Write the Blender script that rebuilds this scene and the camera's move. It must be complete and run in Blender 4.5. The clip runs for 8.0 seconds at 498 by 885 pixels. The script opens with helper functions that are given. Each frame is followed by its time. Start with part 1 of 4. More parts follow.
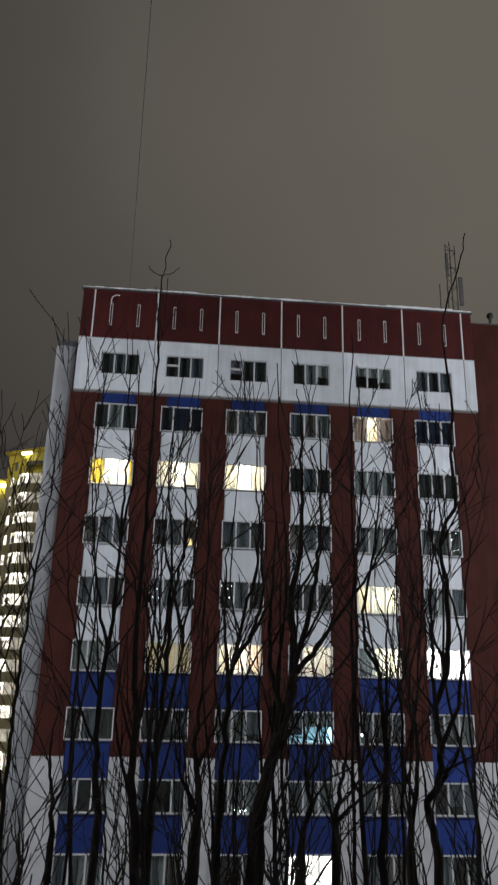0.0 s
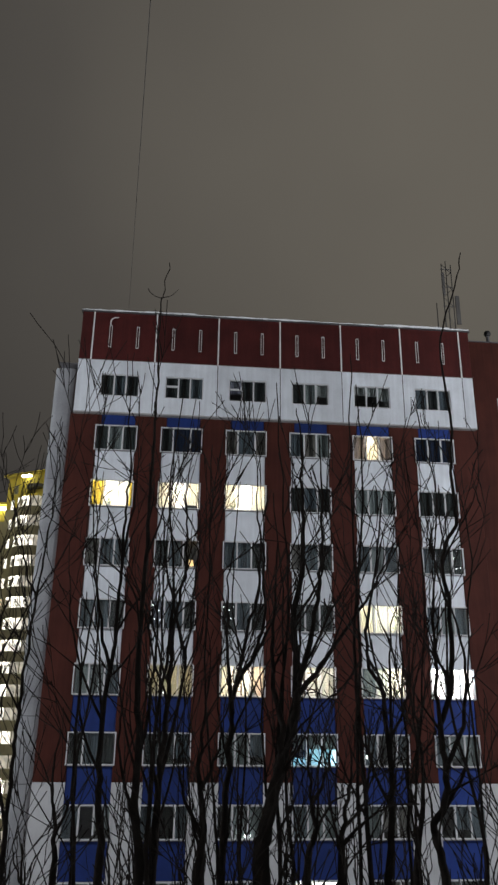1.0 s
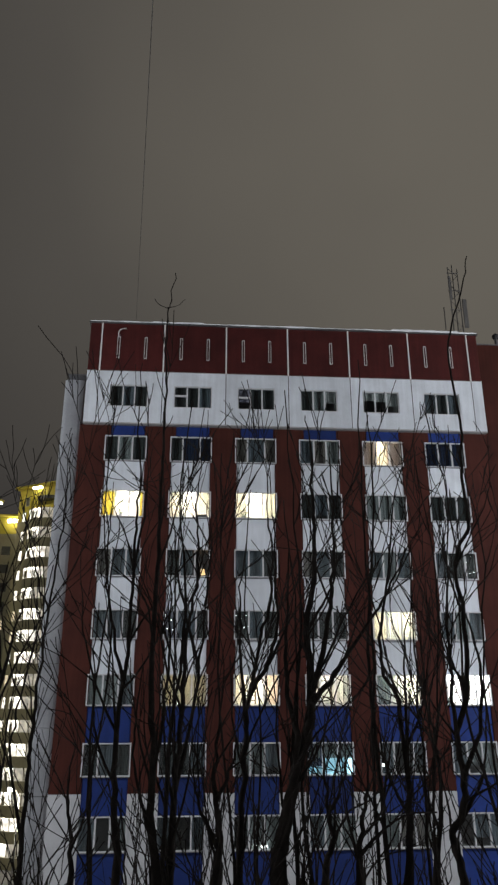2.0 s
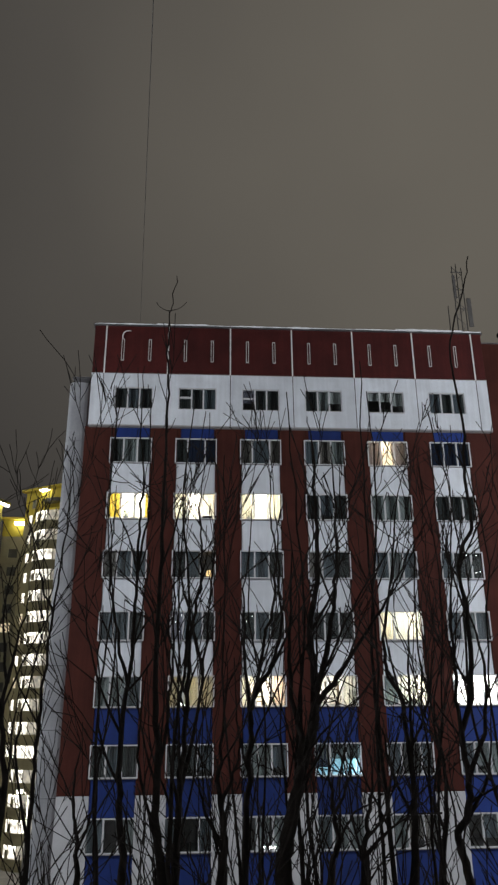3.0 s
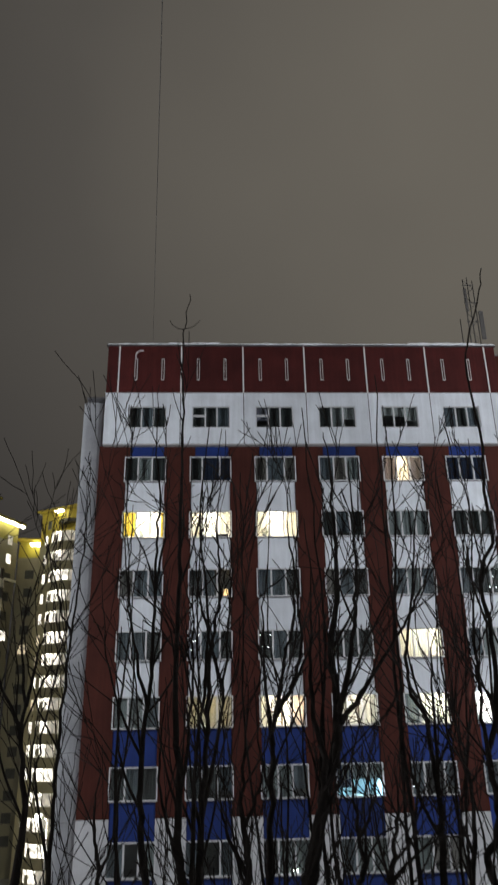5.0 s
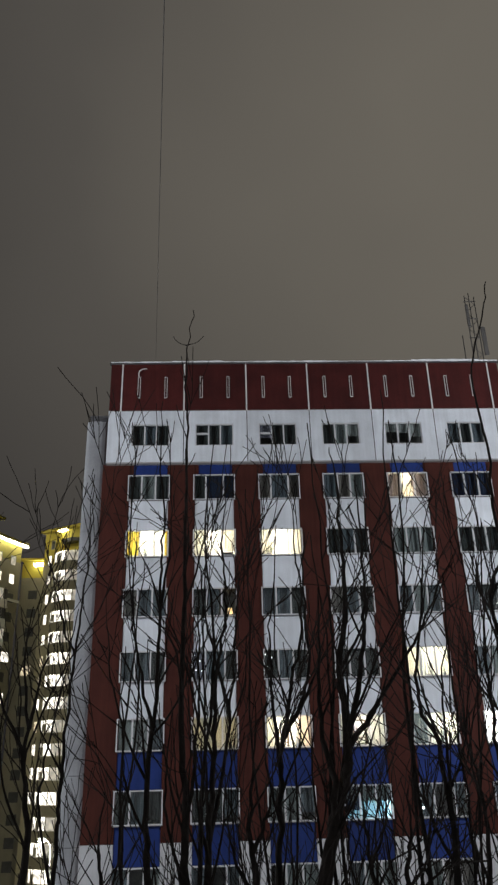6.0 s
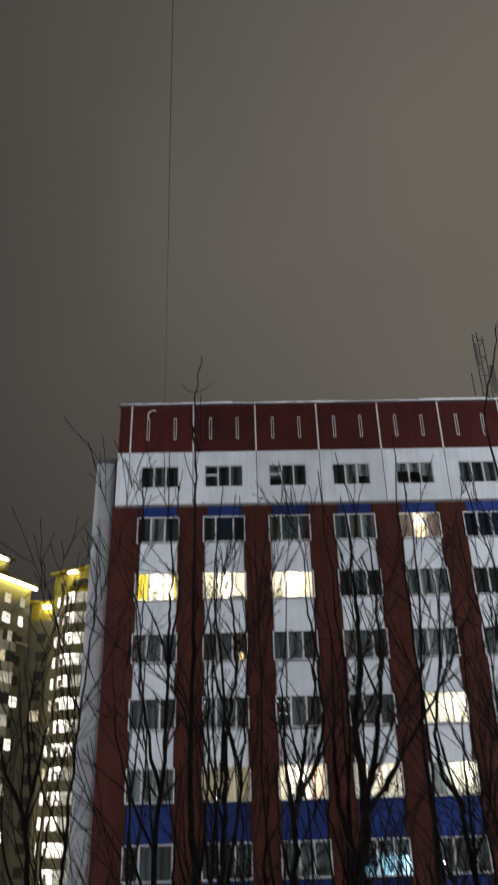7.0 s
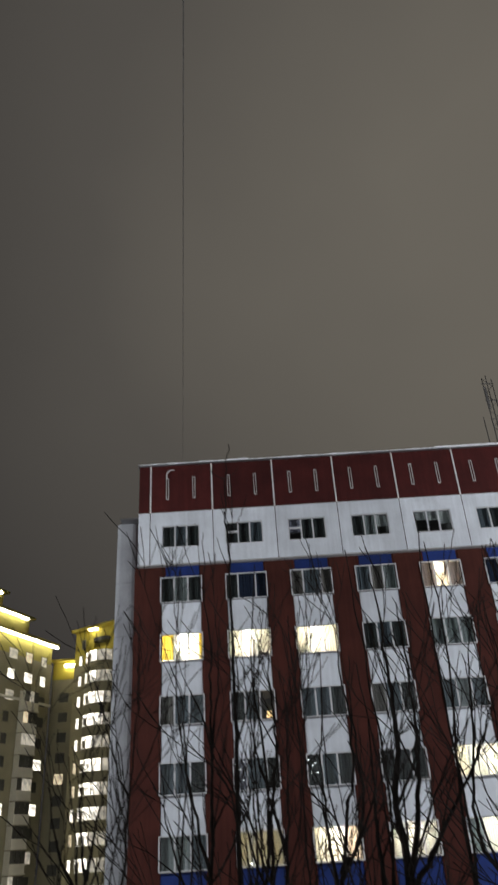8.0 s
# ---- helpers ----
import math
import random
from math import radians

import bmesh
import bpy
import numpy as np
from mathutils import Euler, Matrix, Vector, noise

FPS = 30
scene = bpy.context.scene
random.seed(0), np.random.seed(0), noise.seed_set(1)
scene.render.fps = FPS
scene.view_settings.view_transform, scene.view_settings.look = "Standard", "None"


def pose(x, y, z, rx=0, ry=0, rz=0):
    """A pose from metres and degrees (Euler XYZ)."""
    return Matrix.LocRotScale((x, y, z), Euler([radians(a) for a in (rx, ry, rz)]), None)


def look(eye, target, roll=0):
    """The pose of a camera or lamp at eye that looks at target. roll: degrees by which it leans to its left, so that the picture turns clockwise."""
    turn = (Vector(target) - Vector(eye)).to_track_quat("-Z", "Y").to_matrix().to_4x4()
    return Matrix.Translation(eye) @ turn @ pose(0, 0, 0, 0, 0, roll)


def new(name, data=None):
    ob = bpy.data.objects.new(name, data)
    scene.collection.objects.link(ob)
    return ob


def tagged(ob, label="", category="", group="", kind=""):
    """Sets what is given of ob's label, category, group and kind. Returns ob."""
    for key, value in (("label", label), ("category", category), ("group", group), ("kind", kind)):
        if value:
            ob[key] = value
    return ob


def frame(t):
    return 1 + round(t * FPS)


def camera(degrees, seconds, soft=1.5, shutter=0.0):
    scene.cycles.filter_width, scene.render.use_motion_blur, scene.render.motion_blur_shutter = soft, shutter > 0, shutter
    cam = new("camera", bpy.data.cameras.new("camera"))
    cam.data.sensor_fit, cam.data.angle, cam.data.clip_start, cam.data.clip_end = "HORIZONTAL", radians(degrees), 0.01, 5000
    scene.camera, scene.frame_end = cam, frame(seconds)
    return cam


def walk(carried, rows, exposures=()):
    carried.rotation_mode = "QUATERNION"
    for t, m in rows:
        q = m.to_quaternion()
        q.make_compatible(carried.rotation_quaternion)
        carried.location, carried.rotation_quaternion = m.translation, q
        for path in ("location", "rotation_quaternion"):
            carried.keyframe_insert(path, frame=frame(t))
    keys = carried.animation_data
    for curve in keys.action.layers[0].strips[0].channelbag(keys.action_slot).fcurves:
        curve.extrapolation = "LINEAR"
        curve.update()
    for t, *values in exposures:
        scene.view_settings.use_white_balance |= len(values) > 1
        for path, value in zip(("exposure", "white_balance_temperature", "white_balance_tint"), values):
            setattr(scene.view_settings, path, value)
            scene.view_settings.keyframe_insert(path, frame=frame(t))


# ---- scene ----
cam = camera(38.57, 8.0, soft=2.4, shutter=1.0)
walk(cam, [
    (0, look((5.26, -33.206, 10.439), (6.875, -14.236, 16.563), 1.44)),
    (0.5, look((5.274, -33.152, 10.449), (6.914, -14.303, 16.931), 1.09)),
    (1, look((5.251, -33.237, 10.425), (6.844, -14.446, 17.084), 0.79)),
    (1.5, look((5.241, -33.222, 10.425), (6.682, -14.474, 17.238), 0.29)),
    (3, look((5.301, -33.257, 10.438), (6.456, -14.515, 17.323), -0.36)),
    (3.5, look((5.288, -33.25, 10.434), (6.361, -14.471, 17.23), -0.57)),
    (4, look((5.317, -33.214, 10.434), (6.325, -14.414, 17.183), -0.62)),
    (4.5, look((5.322, -33.234, 10.449), (6.329, -14.454, 17.254), -0.81)),
    (5, look((5.272, -33.208, 10.452), (6.042, -14.621, 17.795), -1.01)),
    (6.5, look((5.249, -33.034, 10.488), (5.92, -14.767, 18.604), -1.50)),
    (7, look((5.262, -32.983, 10.656), (5.693, -15.028, 19.456), -1.57)),
    (7.5, look((5.217, -33.299, 10.813), (5.548, -15.694, 20.298), -3.30)),
    (8, look((5.078, -33.715, 10.891), (5.188, -16.359, 20.829), -3.63)),
], exposures=[
    (0, -0.17), (1, -0.13), (1.5, -0.12), (3, -0.12), (3.5, 0.03), (4, -0.10), (4.5, -0.08), (5, -0.04), (6.5, -0.03), (7, -0.04), (7.5, -0.06), (8, -0.03)])

# ---------------- night sky: low cloud lit from below by the town ----------------
world = bpy.data.worlds.new("night_sky")
scene.world = world
world.use_nodes = True
wn, wl = world.node_tree.nodes, world.node_tree.links
wn.clear()
w_out = wn.new("ShaderNodeOutputWorld")
w_bg = wn.new("ShaderNodeBackground")
w_tc = wn.new("ShaderNodeTexCoord")
w_dot = wn.new("ShaderNodeVectorMath")
w_dot.operation = "DOT_PRODUCT"
w_dot.inputs[1].default_value = Vector((0.36, 0.66, 0.66)).normalized()
w_ramp = wn.new("ShaderNodeValToRGB")
w_ramp.color_ramp.elements[0].position = 0.55
w_ramp.color_ramp.elements[0].color = (0.021, 0.0195, 0.020, 1)
w_ramp.color_ramp.elements[1].position = 1.0
w_ramp.color_ramp.elements[1].color = (0.140, 0.127, 0.106, 1)
mid = w_ramp.color_ramp.elements.new(0.86)
mid.color = (0.083, 0.076, 0.067, 1)
w_noise = wn.new("ShaderNodeTexNoise")
w_noise.inputs["Scale"].default_value = 2.2
w_noise.inputs["Detail"].default_value = 3
w_mul = wn.new("ShaderNodeMath")
w_mul.operation = "MULTIPLY_ADD"
w_mul.inputs[1].default_value = 0.12
w_mul.inputs[2].default_value = -0.06
w_add = wn.new("ShaderNodeMath")
w_add.operation = "ADD"
wl.new(w_tc.outputs["Generated"], w_dot.inputs[0])
wl.new(w_tc.outputs["Generated"], w_noise.inputs["Vector"])
wl.new(w_noise.outputs["Fac"], w_mul.inputs[0])
wl.new(w_dot.outputs["Value"], w_add.inputs[0])
wl.new(w_mul.outputs[0], w_add.inputs[1])
wl.new(w_add.outputs[0], w_ramp.inputs["Fac"])
wl.new(w_ramp.outputs["Color"], w_bg.inputs["Color"])
w_bg.inputs["Strength"].default_value = 1.0
wl.new(w_bg.outputs[0], w_out.inputs[0])


def lamp(name, place, watts, colour, radius):
    data = bpy.data.lights.new(name, "POINT")
    data.energy, data.color, data.shadow_soft_size = watts, colour, radius
    ob = new(name, data)
    ob.location = place
    return ob


# two unseen lamps added to light the facade; the third is the yard's own
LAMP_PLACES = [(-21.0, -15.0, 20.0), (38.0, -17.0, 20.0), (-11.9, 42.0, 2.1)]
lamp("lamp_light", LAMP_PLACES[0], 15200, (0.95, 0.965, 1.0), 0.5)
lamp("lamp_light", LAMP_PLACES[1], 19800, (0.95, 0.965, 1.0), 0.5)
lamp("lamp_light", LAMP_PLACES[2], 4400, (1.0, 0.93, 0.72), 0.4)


# ---------------- materials ----------------
def material(name, colour, rough=0.7, metal=0.0, vary=0.25, scale=1.5, fine=14.0, bump=0.15, streak=0.0, per_piece=0.0, sheen=0.5):
    """Painted or mineral surface: stains at one scale, grain at another, fine relief, rain streaks."""
    m = bpy.data.materials.new(name)
    m.use_nodes = True
    n, l = m.node_tree.nodes, m.node_tree.links
    b = n["Principled BSDF"]
    tc = n.new("ShaderNodeTexCoord")
    big = n.new("ShaderNodeTexNoise")
    big.inputs["Scale"].default_value, big.inputs["Detail"].default_value = scale, 5
    small = n.new("ShaderNodeTexNoise")
    small.inputs["Scale"].default_value, small.inputs["Detail"].default_value = fine, 4
    l.new(tc.outputs["Object"], big.inputs["Vector"])
    l.new(tc.outputs["Object"], small.inputs["Vector"])
    total = n.new("ShaderNodeMath")
    total.operation = "MULTIPLY_ADD"
    total.inputs[1].default_value = 0.45
    l.new(small.outputs["Fac"], total.inputs[0])
    l.new(big.outputs["Fac"], total.inputs[2])
    value = total.outputs[0]
    if streak:
        mp = n.new("ShaderNodeMapping")
        mp.inputs["Scale"].default_value = (6.0, 6.0, 0.35)
        st = n.new("ShaderNodeTexNoise")
        st.inputs["Scale"].default_value, st.inputs["Detail"].default_value = 1.0, 4
        l.new(tc.outputs["Object"], mp.inputs["Vector"])
        l.new(mp.outputs[0], st.inputs["Vector"])
        sm = n.new("ShaderNodeMath")
        sm.operation = "MULTIPLY_ADD"
        sm.inputs[1].default_value = streak
        l.new(st.outputs["Fac"], sm.inputs[0])
        l.new(value, sm.inputs[2])
        value = sm.outputs[0]
    mid_v = 0.72 + 0.5 * streak
    mr = n.new("ShaderNodeMapRange")
    mr.inputs["From Min"].default_value, mr.inputs["From Max"].default_value = mid_v - 0.35, mid_v + 0.35
    mr.inputs["To Min"].default_value, mr.inputs["To Max"].default_value = 1 - vary, 1 + vary
    l.new(value, mr.inputs["Value"])
    factor = mr.outputs[0]
    if per_piece:
        oi = n.new("ShaderNodeObjectInfo")
        pm = n.new("ShaderNodeMapRange")
        pm.inputs["To Min"].default_value, pm.inputs["To Max"].default_value = 1 - per_piece, 1 + per_piece
        l.new(oi.outputs["Random"], pm.inputs["Value"])
        mm = n.new("ShaderNodeMath")
        mm.operation = "MULTIPLY"
        l.new(factor, mm.inputs[0])
        l.new(pm.outputs[0], mm.inputs[1])
        factor = mm.outputs[0]
    mul = n.new("ShaderNodeVectorMath")
    mul.operation = "SCALE"
    mul.inputs[0].default_value = colour
    l.new(factor, mul.inputs["Scale"])
    l.new(mul.outputs[0], b.inputs["Base Color"])
    b.inputs["Roughness"].default_value, b.inputs["Metallic"].default_value = rough, metal
    b.inputs["Specular IOR Level"].default_value = sheen
    if bump:
        bp = n.new("ShaderNodeBump")
        bp.inputs["Strength"].default_value, bp.inputs["Distance"].default_value = bump, 0.01
        l.new(small.outputs["Fac"], bp.inputs["Height"])
        l.new(bp.outputs[0], b.inputs["Normal"])
    return m


def glass_material(name, tint):
    m = bpy.data.materials.new(name)
    m.use_nodes = True
    n, l = m.node_tree.nodes, m.node_tree.links
    n.clear()
    out, mix = n.new("ShaderNodeOutputMaterial"), n.new("ShaderNodeMixShader")
    clear, gloss, fr = n.new("ShaderNodeBsdfTransparent"), n.new("ShaderNodeBsdfGlossy"), n.new("ShaderNodeFresnel")
    clear.inputs[0].default_value = (*tint, 1)
    gloss.inputs["Roughness"].default_value = 0.04
    fr.inputs[0].default_value = 1.6
    l.new(fr.outputs[0], mix.inputs[0])
    l.new(clear.outputs[0], mix.inputs[1])
    l.new(gloss.outputs[0], mix.inputs[2])
    l.new(mix.outputs[0], out.inputs[0])
    return m


def cloth_material(name, colour, through_part=0.45):
    m = bpy.data.materials.new(name)
    m.use_nodes = True
    n, l = m.node_tree.nodes, m.node_tree.links
    n.clear()
    out, mix = n.new("ShaderNodeOutputMaterial"), n.new("ShaderNodeMixShader")
    d, t = n.new("ShaderNodeBsdfDiffuse"), n.new("ShaderNodeBsdfTranslucent")
    tc, w = n.new("ShaderNodeTexCoord"), n.new("ShaderNodeTexNoise")
    mp = n.new("ShaderNodeMapping")
    mp.inputs["Scale"].default_value = (6, 6, 0.8)
    w.inputs["Scale"].default_value = 1.0
    cr = n.new("ShaderNodeMapRange")
    cr.inputs["To Min"].default_value, cr.inputs["To Max"].default_value = 0.78, 1.15
    sc = n.new("ShaderNodeVectorMath")
    sc.operation = "SCALE"
    sc.inputs[0].default_value = colour
    l.new(tc.outputs["Object"], mp.inputs[0])
    l.new(mp.outputs[0], w.inputs["Vector"])
    l.new(w.outputs["Fac"], cr.inputs["Value"])
    l.new(cr.outputs[0], sc.inputs["Scale"])
    l.new(sc.outputs[0], d.inputs[0])
    l.new(sc.outputs[0], t.inputs[0])
    mix.inputs[0].default_value = through_part
    l.new(d.outputs[0], mix.inputs[1])
    l.new(t.outputs[0], mix.inputs[2])
    l.new(mix.outputs[0], out.inputs[0])
    return m


def glow_material(name, colour, strength, uneven=0.0):
    """Something that gives off light; uneven: how far its brightness varies, as in a furnished room."""
    m = bpy.data.materials.new(name)
    m.use_nodes = True
    n, l = m.node_tree.nodes, m.node_tree.links
    b = n["Principled BSDF"]
    b.inputs["Base Color"].default_value = (0.5, 0.5, 0.5, 1)
    b.inputs["Emission Color"].default_value = (*colour, 1)
    b.inputs["Emission Strength"].default_value = strength
    if uneven:
        tc, ns, mr = n.new("ShaderNodeTexCoord"), n.new("ShaderNodeTexNoise"), n.new("ShaderNodeMapRange")
        ns.inputs["Scale"].default_value, ns.inputs["Detail"].default_value = 1.6, 3
        mr.inputs["From Min"].default_value, mr.inputs["From Max"].default_value = 0.35, 0.65
        mr.inputs["To Min"].default_value, mr.inputs["To Max"].default_value = strength * (1 - uneven), strength * (1 + uneven)
        l.new(tc.outputs["Object"], ns.inputs["Vector"])
        l.new(ns.outputs["Fac"], mr.inputs["Value"])
        l.new(mr.outputs[0], b.inputs["Emission Strength"])
    return m


RED = material("red_facade_paint", (0.057, 0.0152, 0.0104), 0.8, vary=0.4, scale=0.7, fine=20, streak=0.6, sheen=0.2)
ATTIC_RED = material("red_attic_panel", (0.056, 0.0098, 0.0088), 0.75, vary=0.4, scale=0.9, fine=20, streak=0.5, per_piece=0.2, sheen=0.25)
WHITE = material("white_facade_panel", (0.655, 0.695, 0.75), 0.7, vary=0.2, scale=0.8, fine=22, streak=0.6, per_piece=0.08)
BASE_WHITE = material("grey_white_base_panel", (0.50, 0.51, 0.53), 0.75, vary=0.2, scale=0.9, fine=18, streak=0.4)
BLUE = material("blue_facade_panel", (0.010, 0.029, 0.150), 0.6, vary=0.35, scale=0.9, fine=20, streak=0.4, per_piece=0.3, sheen=0.3)
FRAME = material("white_plastic_window_frame", (0.56, 0.57, 0.59), 0.5, vary=0.12, bump=0.03)
JOINT_WHITE = material("white_joint_strip", (0.72, 0.70, 0.68), 0.6, vary=0.15, fine=30)
JOINT_DARK = material("dark_mastic_joint", (0.035, 0.034, 0.036), 0.8, vary=0.3)
SLOT = material("dark_vent_slot", (0.05, 0.012, 0.011), 0.9, vary=0.3)
DIRTY_SNOW = material("trampled_snow", (0.34, 0.34, 0.35), 0.8, vary=0.35, scale=0.5, fine=8, bump=0.4)
SNOW = material("settled_snow", (0.80, 0.82, 0.85), 0.6, vary=0.06, scale=2.0, fine=30, bump=0.4)
ROOFING = material("dark_bitumen_roofing", (0.05, 0.05, 0.052), 0.85)
CONCRETE = material("grey_concrete", (0.36, 0.36, 0.36), 0.85, vary=0.25, scale=1.0, fine=16, streak=0.4)
END_WALL = material("pale_grey_end_wall", (0.34, 0.355, 0.38), 0.85, vary=0.35, scale=0.6, fine=14, streak=0.3)
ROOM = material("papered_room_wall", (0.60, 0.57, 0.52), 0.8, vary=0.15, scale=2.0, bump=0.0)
# same wall with the dimness of an unlit room put into its colour
ROOM_SHADED = material("unlit_room_wall_darkened", (0.22, 0.22, 0.21), 0.8, vary=0.3, scale=2.0, bump=0.0)
ROOM_COOL = material("pale_blue_room_wall", (0.42, 0.56, 0.62), 0.8, vary=0.15, scale=2.0, bump=0.0)
GLASS = glass_material("window_glass", (0.86, 0.9, 0.9))
TULLE = cloth_material("white_tulle", (0.62, 0.62, 0.60), 0.5)
CREAM = cloth_material("cream_curtain", (0.70, 0.65, 0.55), 0.45)
YELLOW_CLOTH = cloth_material("yellow_curtain", (0.62, 0.46, 0.08), 0.45)
PINK_SHEER = cloth_material("peach_sheer_curtain", (0.70, 0.55, 0.46), 0.5)
PINK_CLOTH = cloth_material("dusty_pink_curtain", (0.40, 0.32, 0.30), 0.06)
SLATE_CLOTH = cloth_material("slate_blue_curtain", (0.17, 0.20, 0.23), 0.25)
TAUPE_CLOTH = cloth_material("taupe_curtain", (0.26, 0.23, 0.21), 0.25)
GREY_CLOTH = cloth_material("grey_curtain", (0.34, 0.37, 0.37), 0.3)
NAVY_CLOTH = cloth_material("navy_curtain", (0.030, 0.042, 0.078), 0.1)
# dark sheet whose colour stands for the darkness of an unlit room
UNLIT_PANE_CLOTH = cloth_material("unlit_pane_dark_sheet", (0.065, 0.072, 0.072), 0.1)
LILAC_CLOTH = cloth_material("lilac_curtain_and_reflection", (0.33, 0.32, 0.40), 0.1)
PALE_BLIND = cloth_material("pale_grey_roller_blind", (0.46, 0.47, 0.47), 0.05)
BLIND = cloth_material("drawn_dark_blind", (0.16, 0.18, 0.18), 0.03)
CABLE = material("weathered_cable_sheath", (0.05, 0.049, 0.046), 0.7, vary=0.2)
WOOD = material("dark_shelf_wood", (0.12, 0.075, 0.04), 0.6, vary=0.3, scale=3.0)
BARK = material("dark_bark", (0.020, 0.017, 0.015), 0.95, vary=0.45, scale=5.0, fine=40, bump=0.5, sheen=0.08)
MAST_PAINT = material("dull_mast_paint", (0.13, 0.125, 0.12), 0.8)
METAL = material("galvanised_steel", (0.25, 0.25, 0.26), 0.5, 0.8)
LEAF = material("houseplant_leaf", (0.07, 0.14, 0.04), 0.5, vary=0.3)
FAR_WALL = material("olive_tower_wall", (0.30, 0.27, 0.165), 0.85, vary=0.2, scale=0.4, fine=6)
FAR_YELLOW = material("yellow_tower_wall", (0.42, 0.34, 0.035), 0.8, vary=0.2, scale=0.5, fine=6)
FAR_GREY = material("grey_tower_wall", (0.25, 0.23, 0.155), 0.85, vary=0.25, scale=0.4, fine=6)
FAR_BALCONY = material("white_balcony_front", (0.62, 0.60, 0.52), 0.7, vary=0.15, scale=1.0, fine=8)
FAR_OLIVE = material("olive_yellow_tower_wall", (0.32, 0.275, 0.06), 0.85, vary=0.25, scale=0.4, fine=6)
FAR_PARAPET = material("olive_balcony_parapet", (0.21, 0.19, 0.12), 0.8, vary=0.25, scale=0.8, fine=8)
FAR_DARK = material("dark_window_glass", (0.075, 0.075, 0.068), 0.2, vary=0.3, bump=0)
LIT_WHITE = glow_material("lit_room_white", (1.0, 0.93, 0.80), 1.5, 0.8)
LIT_WARM = glow_material("lit_room_warm", (1.0, 0.80, 0.50), 0.6, 0.6)
LIT_BLUE = glow_material("lit_room_blue", (0.25, 0.5, 1.0), 1.0)
LIT_ORANGE = glow_material("lit_room_orange", (1.0, 0.55, 0.28), 0.7)
LAMP_STAR = glow_material("yard_lamp_globe", (1.0, 0.96, 0.85), 30.0)
BALCONY_LIGHT = glow_material("lit_balcony_ceiling", (1.0, 0.95, 0.84), 6.0)
LED = glow_material("cornice_light_line", (1.0, 0.97, 0.80), 14.0)
LIT_SOFT = glow_material("dim_lit_glazing", (1.0, 0.90, 0.72), 0.3, 0.7)
# lens of the two lamps added out of view
ADDED_LAMP_GLOW = glow_material("added_lamp_lens", (0.9, 0.95, 1.0), 20.0)


# ---------------- mesh helpers ----------------
def box(bm, x0, x1, y0, y1, z0, z1, bevel=0.0):
    made = bmesh.ops.create_cube(bm, size=1.0)["verts"]
    bmesh.ops.scale(bm, vec=(x1 - x0, y1 - y0, z1 - z0), verts=made)
    bmesh.ops.translate(bm, vec=((x0 + x1) / 2, (y0 + y1) / 2, (z0 + z1) / 2), verts=made)
    if bevel:
        edges = {e for v in made for e in v.link_edges}
        bmesh.ops.bevel(bm, geom=list(edges), offset=bevel, segments=1, affect="EDGES")
    return bm


def block(*size, bevel=0.0):
    return box(bmesh.new(), *size, bevel=bevel)


def ring(w, h, t, front, back, x=0.0, z=0.0):
    """A rectangular ring, w by h, with bars t wide."""
    bm = bmesh.new()
    rects = [(0, 0, w, h), (t, t, w - t, h - t)]
    v = [[bm.verts.new((x + q[0], y, z + q[1])) for q in ((a, b), (c, b), (c, d), (a, d))] for y in (front, back) for a, b, c, d in rects]
    for k in range(4):
        n = (k + 1) % 4
        for p, q in ((0, 1), (1, 3), (3, 2), (2, 0)):
            bm.faces.new((v[p][k], v[p][n], v[q][n], v[q][k]))
    bmesh.ops.recalc_face_normals(bm, faces=bm.faces)
    return bm


def mesh_of(name, bm, mat):
    data = bpy.data.meshes.new(name)
    bm.to_mesh(data)
    bm.free()
    data.materials.append(mat)
    return data


def part(name, bm, mat, parent, label=""):
    """A bmesh, or mesh data that is shared, as one mesh object under a thing or a part."""
    data = mesh_of(name, bm, mat) if isinstance(bm, bmesh.types.BMesh) else bm
    ob = new(name, data)
    ob.parent = parent
    return tagged(ob, label)


def thing(name, place, label, category, group="", kind=""):
    ob = new(name)
    ob.matrix_basis = place
    ob.empty_display_size = 0.5
    return tagged(ob, label, category, group, kind)


def tube(verts, faces, line, radii, sides):
    """Adds a tapering tube along a line of points to the lists."""
    first = len(verts)
    for k, p in enumerate(line):
        d = (line[min(k + 1, len(line) - 1)] - line[max(k - 1, 0)]).normalized()
        a = d.cross(Vector((0.31, 0.95, 0.05))).normalized()
        b = d.cross(a)
        for s in range(sides):
            t = 2 * math.pi * s / sides
            verts.append(p + (a * math.cos(t) + b * math.sin(t)) * radii[k])
    for k in range(len(line) - 1):
        for s in range(sides):
            i, j = first + k * sides + s, first + k * sides + (s + 1) % sides
            faces.append((i, j, j + sides, i + sides))
    faces.append(tuple(first + (len(line) - 1) * sides + s for s in range(sides)))


def tube_mesh(name, verts, faces, mat):
    data = bpy.data.meshes.new(name)
    data.from_pydata([tuple(v) for v in verts], [], faces)
    data.materials.append(mat)
    for p in data.polygons:
        p.use_smooth = True
    return data


# ---------------- ground ----------------
GROUND = -8.4
gb = bmesh.new()
bmesh.ops.create_grid(gb, x_segments=60, y_segments=60, size=1500)
ground = new("ground", mesh_of("ground", gb, DIRTY_SNOW))
ground.location.z = GROUND
tagged(ground, "trampled snow covering the yard between the blocks", "ground", kind="structure")

